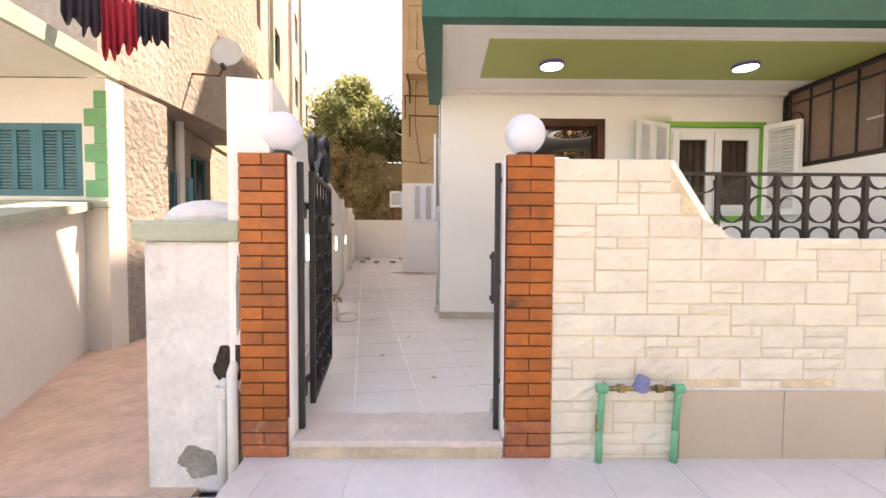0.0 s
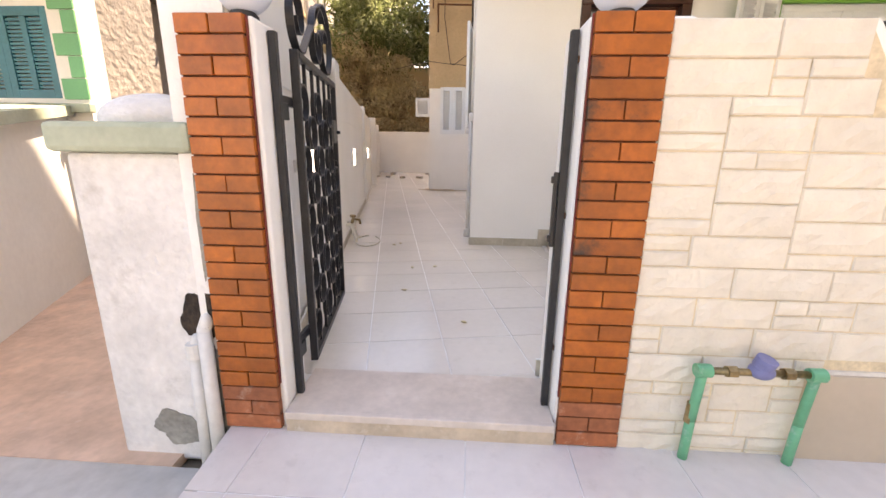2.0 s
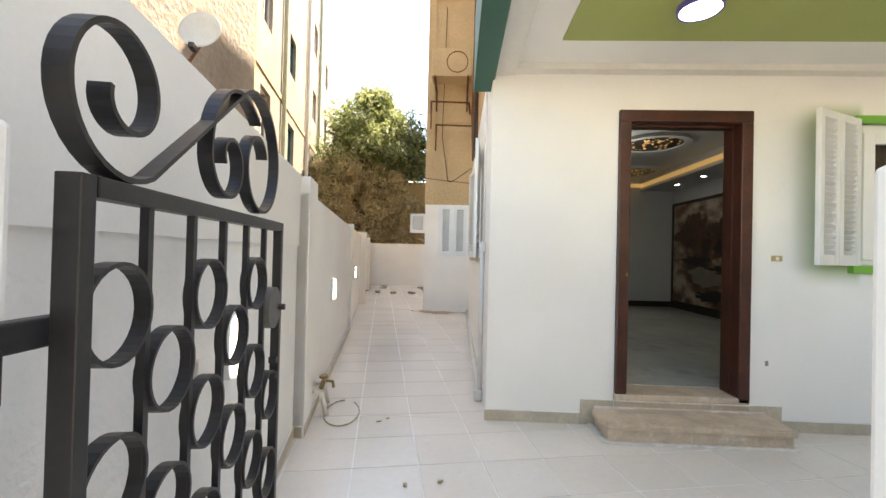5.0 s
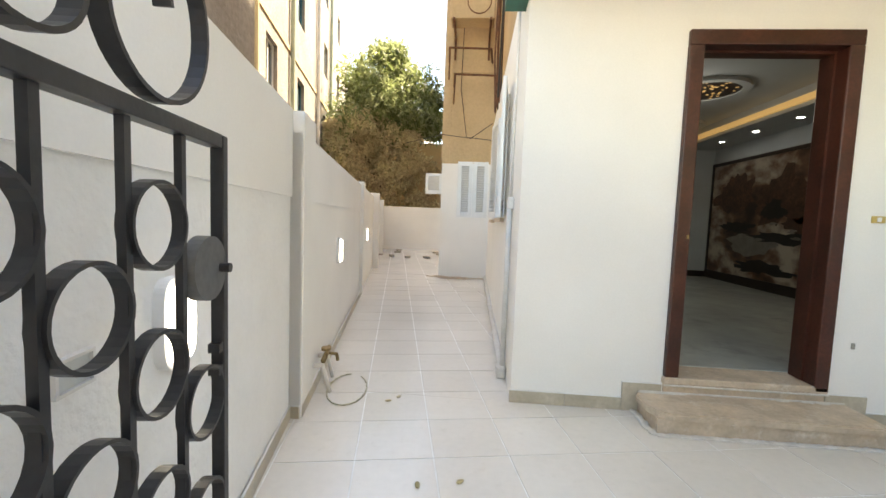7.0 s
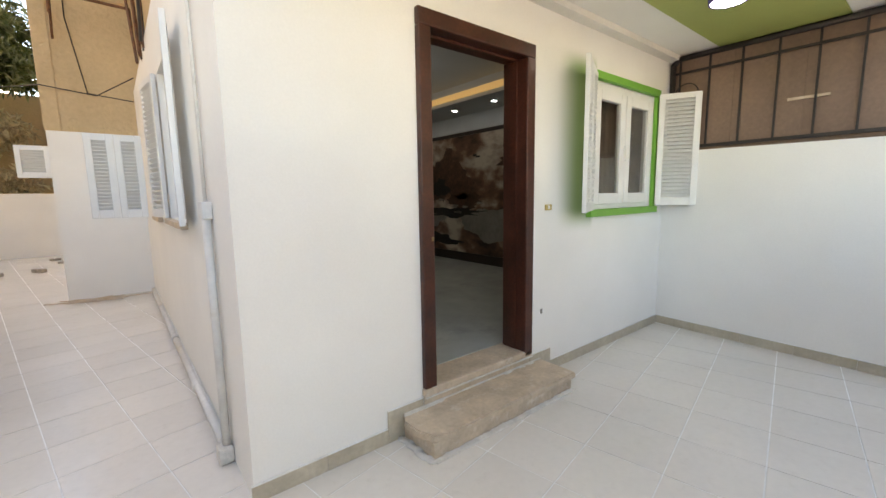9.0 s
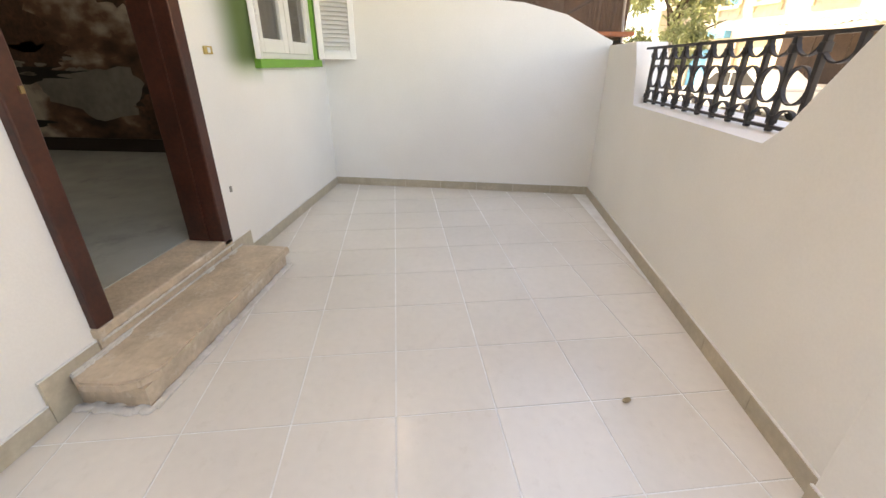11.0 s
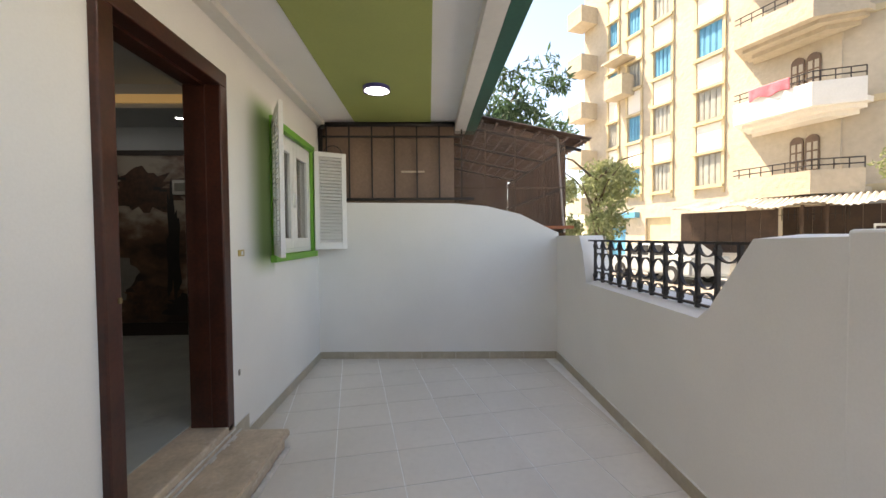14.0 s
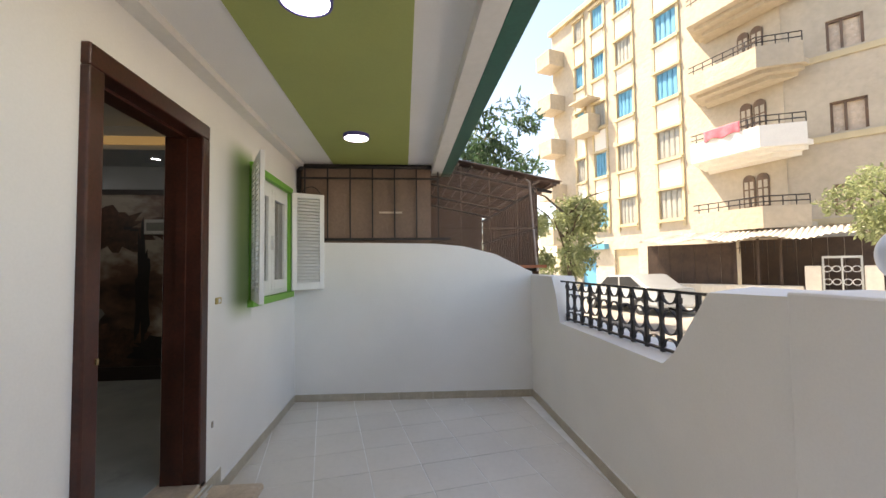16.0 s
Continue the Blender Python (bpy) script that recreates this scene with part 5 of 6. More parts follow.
# brackets, air conditioner and wires on the beige house
ac = thing("air_conditioner", pose(0.45, 11.0, 5.05), "dusty beige outdoor air conditioner on rusty brackets", "air conditioner")
part("case", boxes((-0.42, -0.32, 0.02, 0.42, 0.12, 0.62), bev=0.02), BEIGE_WALL, ac)
part("grille", ring(bmesh.new(), (0.12, -0.325, 0.32), 0.22, 0.01, 0.02, Matrix()), RUST, ac)
for x in (-0.35, 0.35):
    part("bracket", boxes((x - 0.02, -0.36, -0.03, x + 0.02, 0.5, 0.02), (x - 0.02, 0.46, -0.45, x + 0.02, 0.5, 0.0)), RUST, ac)
for z, x0 in ((4.55, -0.02), (4.05, 0.1)):
    b = thing("wall_bracket", pose(x0, 11.49, z), "rusty empty bracket on the beige wall", "bracket")
    part("arm", tube(bmesh.new(), [(0, 0, 0), (0.05, -0.7, 0.02), (0.85, -0.7, 0.0), (0.9, 0, 0.0)], 0.02, 8), RUST, b)
    part("brace", tube(bmesh.new(), [(0, 0, -0.35), (0.05, -0.62, 0.0)], 0.015, 8), RUST, b)
wr = thing("wire_bundle", pose(0, 0, 0), "tangle of black wires down the house wall", "wire")
r = random.Random(31)
for i in range(9):
    x = XV - 0.02 + 0.015 * (i % 4)
    y = 7.9 + 0.33 * i
    part("wire", tube(bmesh.new(), [(x, y, 9), (x + r.uniform(-0.06, 0.02), y + r.uniform(-0.3, 0.3), 6), (x - 0.03, y + r.uniform(-0.2, 0.2), 4.2), (x - 0.02, 8.6 + 0.1 * i, 3.0)], r.uniform(0.008, 0.02), 5), RUST if i % 3 else RAIL_IRON, wr)
part("wire", tube(bmesh.new(), [(0.92, 10.8, 3.15), (0.5, 11.3, 2.95), (-0.1, 11.46, 3.05), (-1.5, 15, 3.5)], 0.008, 5), RAIL_IRON, wr)
part("wire", tube(bmesh.new(), [(0.3, 11.47, 7), (0.25, 11.47, 4), (0.4, 11.46, 3.0), (0.92, 11.2, 2.9)], 0.008, 5), RAIL_IRON, wr)

# left side: dish, washing, pipe
ds = thing("satellite_dish", pose(-2.35, 6.75, 3.83, 78, 0, 8), "pale grey satellite dish on a rusty arm", "satellite dish")
dm = bmesh.new()
bmesh.ops.create_uvsphere(dm, u_segments=28, v_segments=20, radius=0.40)
bmesh.ops.delete(dm, geom=[v for v in dm.verts if v.co.z > -0.32], context="VERTS")
bmesh.ops.translate(dm, verts=dm.verts, vec=(0, 0, 0.37))
d = part("reflector", dm, DISH, ds, smooth=True)
d.modifiers.new("thickness", "SOLIDIFY").thickness = 0.008
part("arm", tube(bmesh.new(), [(0.0, -0.05, -0.06), (-0.15, -0.30, -0.12), (-0.62, -0.28, -0.14), (-0.9, -0.9, -0.2)], 0.018, 8), RUST, ds, "rusty steel arm")
part("feed", boxes((-0.03, -0.33, 0.08, 0.03, -0.27, 0.18), bev=0.005), DARK_PLASTIC, ds)


def cloth(name, m, w, h, material, label, seed):
    q = random.Random(seed)
    b = bmesh.new()
    nx_, nz_ = 14, 10
    ph = q.uniform(0, 6)
    grid = [[b.verts.new((w * i / nx_, 0.03 * math.sin(i * 1.1 + ph) * (j / nz_ + 0.25), -h * j / nz_ * (1 + 0.12 * math.sin(i * 0.8 + ph)))) for i in range(nx_ + 1)] for j in range(nz_ + 1)]
    for j in range(nz_):
        for i in range(nx_):
            b.faces.new((grid[j][i], grid[j][i + 1], grid[j + 1][i + 1], grid[j + 1][i]))
    ob = part(name, b, material, None, "", True)
    ob.matrix_world = m
    ob.modifiers.new("thickness", "SOLIDIFY").thickness = 0.006
    return tagged(ob, label, "clothes", "washing on the line")


mline = along((-2.40, 4.2), (-1.90, 4.66))
line = thing("washing_line", mline @ pose(0, 0, 3.36), "thin washing line under the balcony", "washing line")
part("cord", tube(bmesh.new(), [(-0.3, 0, 0.03), (0.35, 0, 0.0), (1.0, 0, 0.03)], 0.005, 6), RAIL_IRON, line)
for i, (s, w, h, mt, lb) in enumerate(((-0.12, 0.17, 0.36, BLACK_CLOTH, "dark garment hanging on the line"), (0.02, 0.15, 0.42, BLACK_CLOTH, "dark garment hanging on the line"), (0.16, 0.12, 0.58, RED_CLOTH, "red garment hanging on the line"), (0.28, 0.15, 0.50, RED_CLOTH, "red garment hanging on the line"), (0.42, 0.13, 0.38, BLACK_CLOTH, "dark garment hanging on the line"), (0.54, 0.16, 0.34, BLACK_CLOTH, "dark garment hanging on the line"))):
    cloth("hung_cloth", mline @ pose(s, 0.0, 3.36), w, h, mt, lb, i)
dpn = thing("house_downpipe", pose(-2.95, 5.55, -0.3), "old cream downpipe at the corner of the house", "pipe")
part("pipe", tube(bmesh.new(), [(0, 0, 0), (0, 0, 3.1), (-0.4, -0.45, 3.3)], 0.05, 12), PIPE_WHITE, dpn, smooth=True)
lowwin = thing("low_shutter", mnb @ pose(1.75, -0.03, 1.30), "pale blue-grey louvred shutter low on the old house", "shutter")
for i in range(4):
    part("leaf", boxes((0.2 * i, -0.03, 0, 0.2 * i + 0.18, 0.02, 0.75), bev=0.006), SHUTTER_BLUE if i % 2 else TEAL, lowwin)

# ---- across the street ----
P1, P4, P5 = (26.5, -6.2), (14.2, -10.1), (6.4, -16.4)
blk = thing("street_building", along(P4, P1), "cream five storey apartment block with blue shutters", "building")
LB = math.dist(P4, P1)
cols_b = ((4.6, 1.15), (7.15, 1.0), (9.0, 0.85), (10.6, 0.65))
holes_b = [(s - w / 2, 3.75 + 2.95 * k, s + w / 2, 5.15 + 2.95 * k) for s, w in cols_b for k in range(5)]
part("wall", wall_grid(bmesh.new(), -0.2, LB, -0.3, 17.3, 0.3, holes_b + [(4.2, -0.4, 5.5, 2.4), (6.6, -0.4, 8.2, 2.4), (9.6, 0.2, 10.8, 2.0)], pose(0, -0.3, 0)), YELLOW_WALL, blk)
# dark filling behind the shutters, room shade given as colour
part("unlit_core", boxes((0.1, -10, -0.3, LB, -0.55, 17.2)), WOOD_AND_UNLIT, blk)
part("end_wall", boxes((LB, -10, -0.3, LB + 0.3, 0, 17.3)), YELLOW_WALL, blk)
part("cornice", boxes((-0.3, -0.4, 17.3, LB + 0.4, 0.25, 17.6)), YELLOW_TRIM, blk)
for j, (s, w) in enumerate(cols_b):
    part("column_panel", boxes((s - w / 2 - 0.18, 0.0, 3.35, s - w / 2 - 0.04, 0.07, 16.9), (s + w / 2 + 0.04, 0.0, 3.35, s + w / 2 + 0.18, 0.07, 16.9)), YELLOW_TRIM, blk)
    for k in range(5):
        z = 3.75 + 2.95 * k
        part("sill", boxes((s - w / 2 - 0.16, 0.0, z - 0.16, s + w / 2 + 0.16, 0.16, z - 0.01)), YELLOW_TRIM, blk)
        part("hood", boxes((s - w / 2 - 0.2, 0.0, z + 1.42, s + w / 2 + 0.2, 0.14, z + 1.55)), YELLOW_TRIM, blk)
        if k < 4:
            part("spandrel", boxes((s - w / 2 - 0.03, 0.0, z + 1.56, s + w / 2 + 0.03, 0.02, z + 2.75)), WHITE_RENDER, blk)
        mt = SHUTTER_BLUE if (j + k) % 3 != 1 and not (j == 0 and k < 2) and not (j == 1 and k < 2) else SHUTTER_GREY
        nl = 4
        for i in range(nl):
            x0 = s - w / 2 + w * i / nl
            part("shutter_leaf", boxes((x0 + 0.015, -0.10, z, x0 + w / nl - 0.015, -0.05, z + 1.38), (x0 + 0.06, -0.05, z + 0.1, x0 + w / nl - 0.06, -0.035, z + 1.28)), mt, blk)
# balconies at the corner, their ends cut off at a slant
def arched_window(parent, s, y, z, w, h):
    """A pair of brown wooden casements with round heads."""
    for k in range(2):
        x0 = s + k * w / 2 + 0.03
        r = w / 4 - 0.03
        arc = [(x0 + r + r * math.cos(radians(a)), z + h - r + r * math.sin(radians(a))) for a in range(0, 181, 20)]
        wf = part("window", prism(bmesh.new(), [(x0, z), (x0 + 2 * r, z)] + arc, 0.05, pose(0, y, 0)), WOOD_BROWN, parent)
        for j in range(2):
            for i in range(3):
                a, c = x0 + 0.05 + j * (r - 0.02), z + 0.08 + i * (h - 0.3) / 3
                part("pane", boxes((a, y + 0.045, c, a + r - 0.09, y + 0.06, c + (h - 0.3) / 3 - 0.06)), YELLOW_WALL, wf)


for k in range(5):
    z = 3.0 + 2.95 * k
    mt = WHITE_RENDER if k == 1 else YELLOW_WALL
    plan = [(-1.05, 0.0), (-1.05, 0.35), (-0.12, 1.45), (2.5, 1.45), (3.1, 0.0)]
    bal = part("balcony", plate(bmesh.new(), plan, z - 0.18, z), mt, blk)
    part("corbel", plate(bmesh.new(), [(-0.9, 0.0), (-0.9, 0.25), (-0.1, 1.1), (2.4, 1.1), (2.9, 0.0)], z - 0.32, z - 0.181), mt, bal)
    part("corbel", plate(bmesh.new(), [(-0.7, 0.0), (-0.1, 0.7), (2.3, 0.7), (2.7, 0.0)], z - 0.48, z - 0.321), mt, bal)
    for (xa, ya), (xb, yb) in zip(plan[1:], plan[2:]):
        ln_ = math.hypot(xb - xa, yb - ya)
        nx_, ny_ = (yb - ya) / ln_ * 0.10, -(xb - xa) / ln_ * 0.10
        part("parapet", plate(bmesh.new(), [(xa, ya), (xb, yb), (xb + nx_, yb + ny_), (xa + nx_, ya + ny_)], z + 0.001, z + 0.62), mt, bal)
        if xb < 3:
            rl_ = bmesh.new()
            for hz in (0.78, 0.98):
                tube(rl_, [(xa + nx_ / 2, ya + ny_ / 2, z + hz), (xb + nx_ / 2, yb + ny_ / 2, z + hz)], 0.022, 6)
            for i in range(int(ln_ / 0.4) + 1):
                f = min(1.0, i * 0.4 / ln_)
                px_, py_ = xa + (xb - xa) * f + nx_ / 2, ya + (yb - ya) * f + ny_ / 2
                cyl(rl_, (px_, py_, z + 0.60), (px_, py_, z + 0.98), 0.018, 6)
            part("rail", rl_, RAIL_IRON, bal)
    arched_window(blk, 0.35, 0.002, z + 0.75, 1.0, 1.35)
    part("side_balcony", boxes((LB - 0.9, 0.0, z - 0.15, LB + 0.5, 1.2, z + 0.85)), YELLOW_WALL, blk)
part("bay_window", boxes((9.0, 0.0, 9.3, 10.4, 0.9, 10.4), (8.9, 0.0, 11.3, 10.5, 1.0, 11.4)), YELLOW_WALL, blk)
part("shop_shutter", boxes((4.2, -0.2, -0.3, 5.5, -0.14, 2.4)), SHUTTER_GREY, blk)
part("shop_shutter", boxes((6.6, -0.2, -0.3, 8.2, -0.14, 2.4)), YELLOW_TRIM, blk)
part("shop_sign", boxes((8.6, 0.0, 2.45, 10.6, 0.35, 2.75)), SHUTTER_BLUE, blk)
part("shop_window", boxes((9.6, -0.2, 0.2, 10.8, -0.14, 2.0)), SHUTTER_BLUE, blk)
cloth("hung_rug", along(P4, P1) @ pose(0.5, 1.50, 6.95), 1.4, 0.42, PINK_CLOTH, "pink bedding hung over the balcony rail", 9)
wing = thing("street_wing", along(P5, P4), "cream stone-faced wing of the apartment block", "building")
LW = math.dist(P5, P4)
wh = [(s, z + 0.2, s + 0.95, z + 1.3) for s in (1.2, 4.6, 7.65) for z in (3.0, 5.95, 8.9, 11.85, 14.8)]
part("wall", wall_grid(bmesh.new(), -6, LW, -0.3, 17.3, 0.3, wh, pose(0, -0.3, 0)), YELLOW_WALL, wing)
# same dark filling for the unlit inside of the wing
part("unlit_core", boxes((-6, -10, -0.3, LW - 0.4, -0.6, 17.2)), WOOD_AND_UNLIT, wing)
for z in (2.9, 5.85, 8.8, 11.75, 14.7):
    part("band", boxes((-6, 0.0, z, LW, 0.06, z + 0.22)), YELLOW_TRIM, wing)
for h in wh:
    w = part("window", boxes((h[0], -0.12, h[1], h[0] + 0.08, -0.04, h[3]), (h[2] - 0.08, -0.12, h[1], h[2], -0.04, h[3]), (h[0], -0.12, h[3] - 0.08, h[2], -0.04, h[3]), (h[0] + 0.51, -0.12, h[1], h[0] + 0.59, -0.04, h[3])), WOOD_BROWN, wing)
    part("pane", boxes((h[0], -0.15, h[1], h[2], -0.13, h[3])), LIMESTONE, w)
# brown fence, awning and gate pillars before the wing
# brown boards, their colour darkened for the shade under the awning
mat_shaded_board = mat("shaded_brown_boards", (0.075, 0.045, 0.03), 0.7, var=0.25, s1=3, s2=20)
fen = thing("shop_front", along(P5, P4) @ pose(0, 2.2, 0), "brown boarded shop front under a corrugated awning", "shop")
for i in range(7):
    part("board", boxes((11.2 + 0.42 * i, 0.01 * (i % 2), 0.8, 11.2 + 0.42 * i + 0.41, 0.05 + 0.01 * (i % 2), 2.3)), mat_shaded_board, fen)
# dark sheet set back in the shop opening, standing for its shade
for i in range(12):
    part("opening_shade", boxes((6.4 + 0.4 * i, -1.1, -0.2, 6.4 + 0.4 * i + 0.39, -1.05, 2.4)), mat_shaded_board, fen)
part("low_wall", boxes((9.35, 0.1, -0.3, 14.1, 0.35, 0.8), bev=0.02), STONE, fen)
for i in range(24):
    part("stone", boxes((9.36 + 0.395 * (i % 12) + 0.1 * (i // 12), 0.345, 0.05 + 0.37 * (i // 12), 9.36 + 0.395 * (i % 12) + 0.37 + 0.1 * (i // 12), 0.38, 0.40 + 0.37 * (i // 12)), bev=0.01), STONE, fen)
for x in (9.9, 10.5, 11.15):
    part("post", boxes((x - 0.04, 0.15, 0.8, x + 0.04, 0.23, 2.4)), mat_shaded_board, fen)
part("trellis", boxes(*[(9.4 + 0.16 * i, 0.2, 1.9, 9.42 + 0.16 * i, 0.22, 2.3) for i in range(11)], (9.4, 0.2, 2.08, 11.1, 0.22, 2.1)), RAIL_IRON, fen)
aw = bmesh.new()
ra, rb = [], []
for i in range(161):
    x = 7.9 + 6.3 * i / 160
    z = 0.05 * math.sin(i * 1.5)
    ra.append(aw.verts.new((x, -1.3, 2.75 + z)))
    rb.append(aw.verts.new((x, 0.9, 2.36 + z * 0.5 + 0.07 * math.sin(i * 0.13))))
for i in range(160):
    aw.faces.new((ra[i], ra[i + 1], rb[i + 1], rb[i]))
awo = part("awning", aw, mat("pale_dusty_sheet", (0.5, 0.46, 0.4), 0.8, var=0.2), fen)
awo.modifiers.new("thickness", "SOLIDIFY").thickness = 0.02
for x in (7.6, 8.92):
    part("stone_pillar", boxes((x, 0.1, -0.3, x + 0.38, 0.5, 1.45), bev=0.03), STONE, fen)
sg = part("side_gate", boxes((8.0, 0.25, 0.0, 8.05, 0.3, 1.75), (8.85, 0.25, 0.0, 8.9, 0.3, 1.75), (8.05, 0.25, 1.68, 8.85, 0.3, 1.75), (8.43, 0.25, 0.0, 8.47, 0.3, 1.68), (8.05, 0.25, 0.0, 8.85, 0.3, 0.08), (8.05, 0.27, 0.08, 8.85, 0.28, 0.7)), DISH, fen, "grey-white metal side gate")
for i in range(8):
    gx, gz = 8.14 + 0.2 * (i % 4) + (0.04 if i % 4 > 1 else 0), 0.95 + 0.4 * (i // 4)
    part("scroll", ring(bmesh.new(), (gx, 0.27, gz), 0.09, 0.02, 0.02, Matrix()), WHITE_PAINT, sg)
fixed("pavement_far", boxes((4, -30, -0.29, 60, -4.5, -0.12)), GREY_PAVING, "dusty grey pavement across the street", "pavement")
bpy.data.objects["pavement_far"].matrix_world = pose(0, -3.2, 0, 0, 0, 8)

# street trees
t1 = thing("street_tree", pose(12.2, -0.9, -0.3), "slender street tree with pale green airy leaves", "tree", "street trees")
part("trunk", limbs(bmesh.new(), (0, 0, 0), (0.15, 0.1, 3.4), 8, 1.3, 0.09, 7), BARK, t1)
crown("crown", t1, clumps((0.1, 0.1, 2.5), (1.25, 1.25, 1.7), 24, 0.42, 15), 5200, 0.16, 0.06, LEAF_PALE, 21, 0.6)
t2 = thing("street_tree", pose(13.2, 2.0, -0.3), "tall street tree with blue-green leaves above the veranda", "tree", "street trees")
part("trunk", limbs(bmesh.new(), (0, 0, 0), (0.0, 0.0, 4.6), 9, 1.6, 0.14, 9), BARK, t2)
crown("crown", t2, clumps((0.0, -0.5, 5.5), (2.0, 1.9, 1.5), 26, 0.55, 25), 3400, 0.24, 0.07, LEAF_BLUE, 22, 0.8)
t3 = thing("street_tree", pose(7.75, -6.5, -0.3), "round leafy street tree before the shop", "tree", "street trees")
part("trunk", limbs(bmesh.new(), (0, 0, 0), (0.05, 0.1, 2.6), 8, 0.8, 0.09, 13), BARK, t3)
crown("crown", t3, clumps((0.0, 0.0, 3.2), (1.45, 1.3, 0.75), 24, 0.42, 35), 6500, 0.13, 0.055, LEAF_PALE, 23, 0.6)


# parked car
def car(m, label):
    t = thing("parked_car", m, label, "car")
    prof = [(-2.05, 0.30), (2.05, 0.30), (2.1, 0.62), (1.95, 0.82), (1.05, 0.92), (0.45, 1.36), (-0.85, 1.40), (-1.55, 0.98), (-2.08, 0.92)]
    b = prism(bmesh.new(), prof, 1.64, pose(0, -0.82, 0))
    bmesh.ops.bevel(b, geom=list(b.edges), offset=0.06, segments=3, affect="EDGES")
    body = part("body", b, CAR_PAINT, t, smooth=False)
    part("side_window", prism(bmesh.new(), [(0.85, 0.94), (0.38, 1.29), (-0.2, 1.31), (-0.2, 0.94)], 1.66, pose(0, -0.83, 0)), CAR_GLASS, t)
    part("side_window", prism(bmesh.new(), [(-0.28, 0.94), (-0.28, 1.31), (-0.8, 1.32), (-1.3, 0.98)], 1.66, pose(0, -0.83, 0)), CAR_GLASS, t)
    part("windscreen", prism(bmesh.new(), [(1.09, 0.93), (0.49, 1.355), (0.45, 1.33), (1.0, 0.92)], 1.4, pose(0.01, -0.70, 0.005)), CAR_GLASS, t)
    for x in (-1.28, 1.32):
        for y in (-0.76, 0.76):
            w = part("wheel", ring(bmesh.new(), (x, y, 0.31), 0.24, 0.19, 0.14, Matrix()), RUBBER, t)
            part("rim", cyl(bmesh.new(), (x, y - 0.08, 0.31), (x, y + 0.08, 0.31), 0.18, 18), CAR_PAINT, w)
    for y in (-0.6, 0.6):
        part("headlight", sphere(bmesh.new(), (2.03, y, 0.68), 0.11, 0.5, 1.4, 0.8, 12, 8), GLOBE, t)
    return t


car(pose(15.2, -4.6, -0.2, 0, 0, 12), "silver-grey hatchback parked across the street")

# ---- brick faces of the gate pillars ----
def brick_pillar(x0, x1, soot, label):
    t = thing("brick_pillar", pose(x0, YF - 0.002, -0.07), label, "pillar", "brick-faced gate pillars")
    w, n = x1 - x0, 24
    h = 1.545 / n
    part("backing", boxes((0.004, -0.018, 0, w - 0.004, 0.0, 1.542)), JOINT, t)
    full = {}
    for mt in (BRICK, BRICK_SOOT, BRICK_DUSTY):
        full[mt.name, 1] = mesh_of("brick", boxes((0.002, -0.030, 0.003, w - 0.002, 0.0, h - 0.003), bev=0.003), mt)
        full[mt.name, 2] = mesh_of("brick", boxes((0.002, -0.030, 0.003, w / 2 - 0.002, 0.0, h - 0.003), bev=0.003), mt)
    edge = (w - 0.001, -0.012, 0.2, w + 0.003, 0.0, 1.54) if not soot else (-0.003, -0.012, 0.2, 0.001, 0.0, 1.54)
    part("paint_edge", boxes(edge), EDGE_RED, t, "dark red paint run along the edge")
    rr_ = random.Random(int(x0 * 100))
    for i in range(n):
        mt = BRICK_DUSTY if i < 3 else BRICK
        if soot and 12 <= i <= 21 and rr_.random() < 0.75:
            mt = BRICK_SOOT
        halves = 2 if i % 2 else 1
        for k in range(halves):
            o = new("brick", full[mt.name, halves])
            o.parent = t
            o.location = (k * w / 2, rr_.uniform(-0.0025, 0.0025), h * i)
    return t


brick_pillar(-0.066, 0.168, False, "orange painted brick gate pillar beside white plaster")
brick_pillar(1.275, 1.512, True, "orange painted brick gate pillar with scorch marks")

# ---- split stone cladding ----
def clip(poly, a, b):
    """Keep what lies to the left of the line from a to b."""
    out = []
    for i in range(len(poly)):
        p, q = poly[i], poly[(i + 1) % len(poly)]
        dp_ = (b[0] - a[0]) * (p[1] - a[1]) - (b[1] - a[1]) * (p[0] - a[0])
        dq_ = (b[0] - a[0]) * (q[1] - a[1]) - (b[1] - a[1]) * (q[0] - a[0])
        if dp_ >= 0:
            out.append(p)
        if dp_ * dq_ < 0:
            k = dp_ / (dp_ - dq_)
            out.append((p[0] + (q[0] - p[0]) * k, p[1] + (q[1] - p[1]) * k))
    return out


def area(poly):
    return abs(sum(p[0] * q[1] - p[1] * q[0] for p, q in zip(poly, poly[1:] + poly[:1]))) / 2


def stone_top(x):
    return 1.455 if x <= 2.125 else 1.455 - (x - 2.125) * 1.42 if x < 2.39 else 1.055 if x < 4.2 else 1.46


clad = thing("stone_cladding", pose(0, YF, 0), "cream split stone cladding on the street wall", "cladding", "", "structure")
part("joint_bed", prism(bmesh.new(), [(1.509, -0.12), (5.9, -0.12), (5.9, 1.455), (4.31, 1.455), (4.21, 1.30), (4.11, 1.05), (2.40, 1.05), (2.29, 1.13), (2.085, 1.45), (1.509, 1.45)], 0.0125, pose(0, -0.013, 0)), STONE_JOINT, clad)
CU, CH = 0.054, 0.05605
NXC, NZC = int((5.88 - 1.51) / CU), int(1.57 / CH)
used = [[False] * NZC for _ in range(NXC)]
rs = random.Random(17)


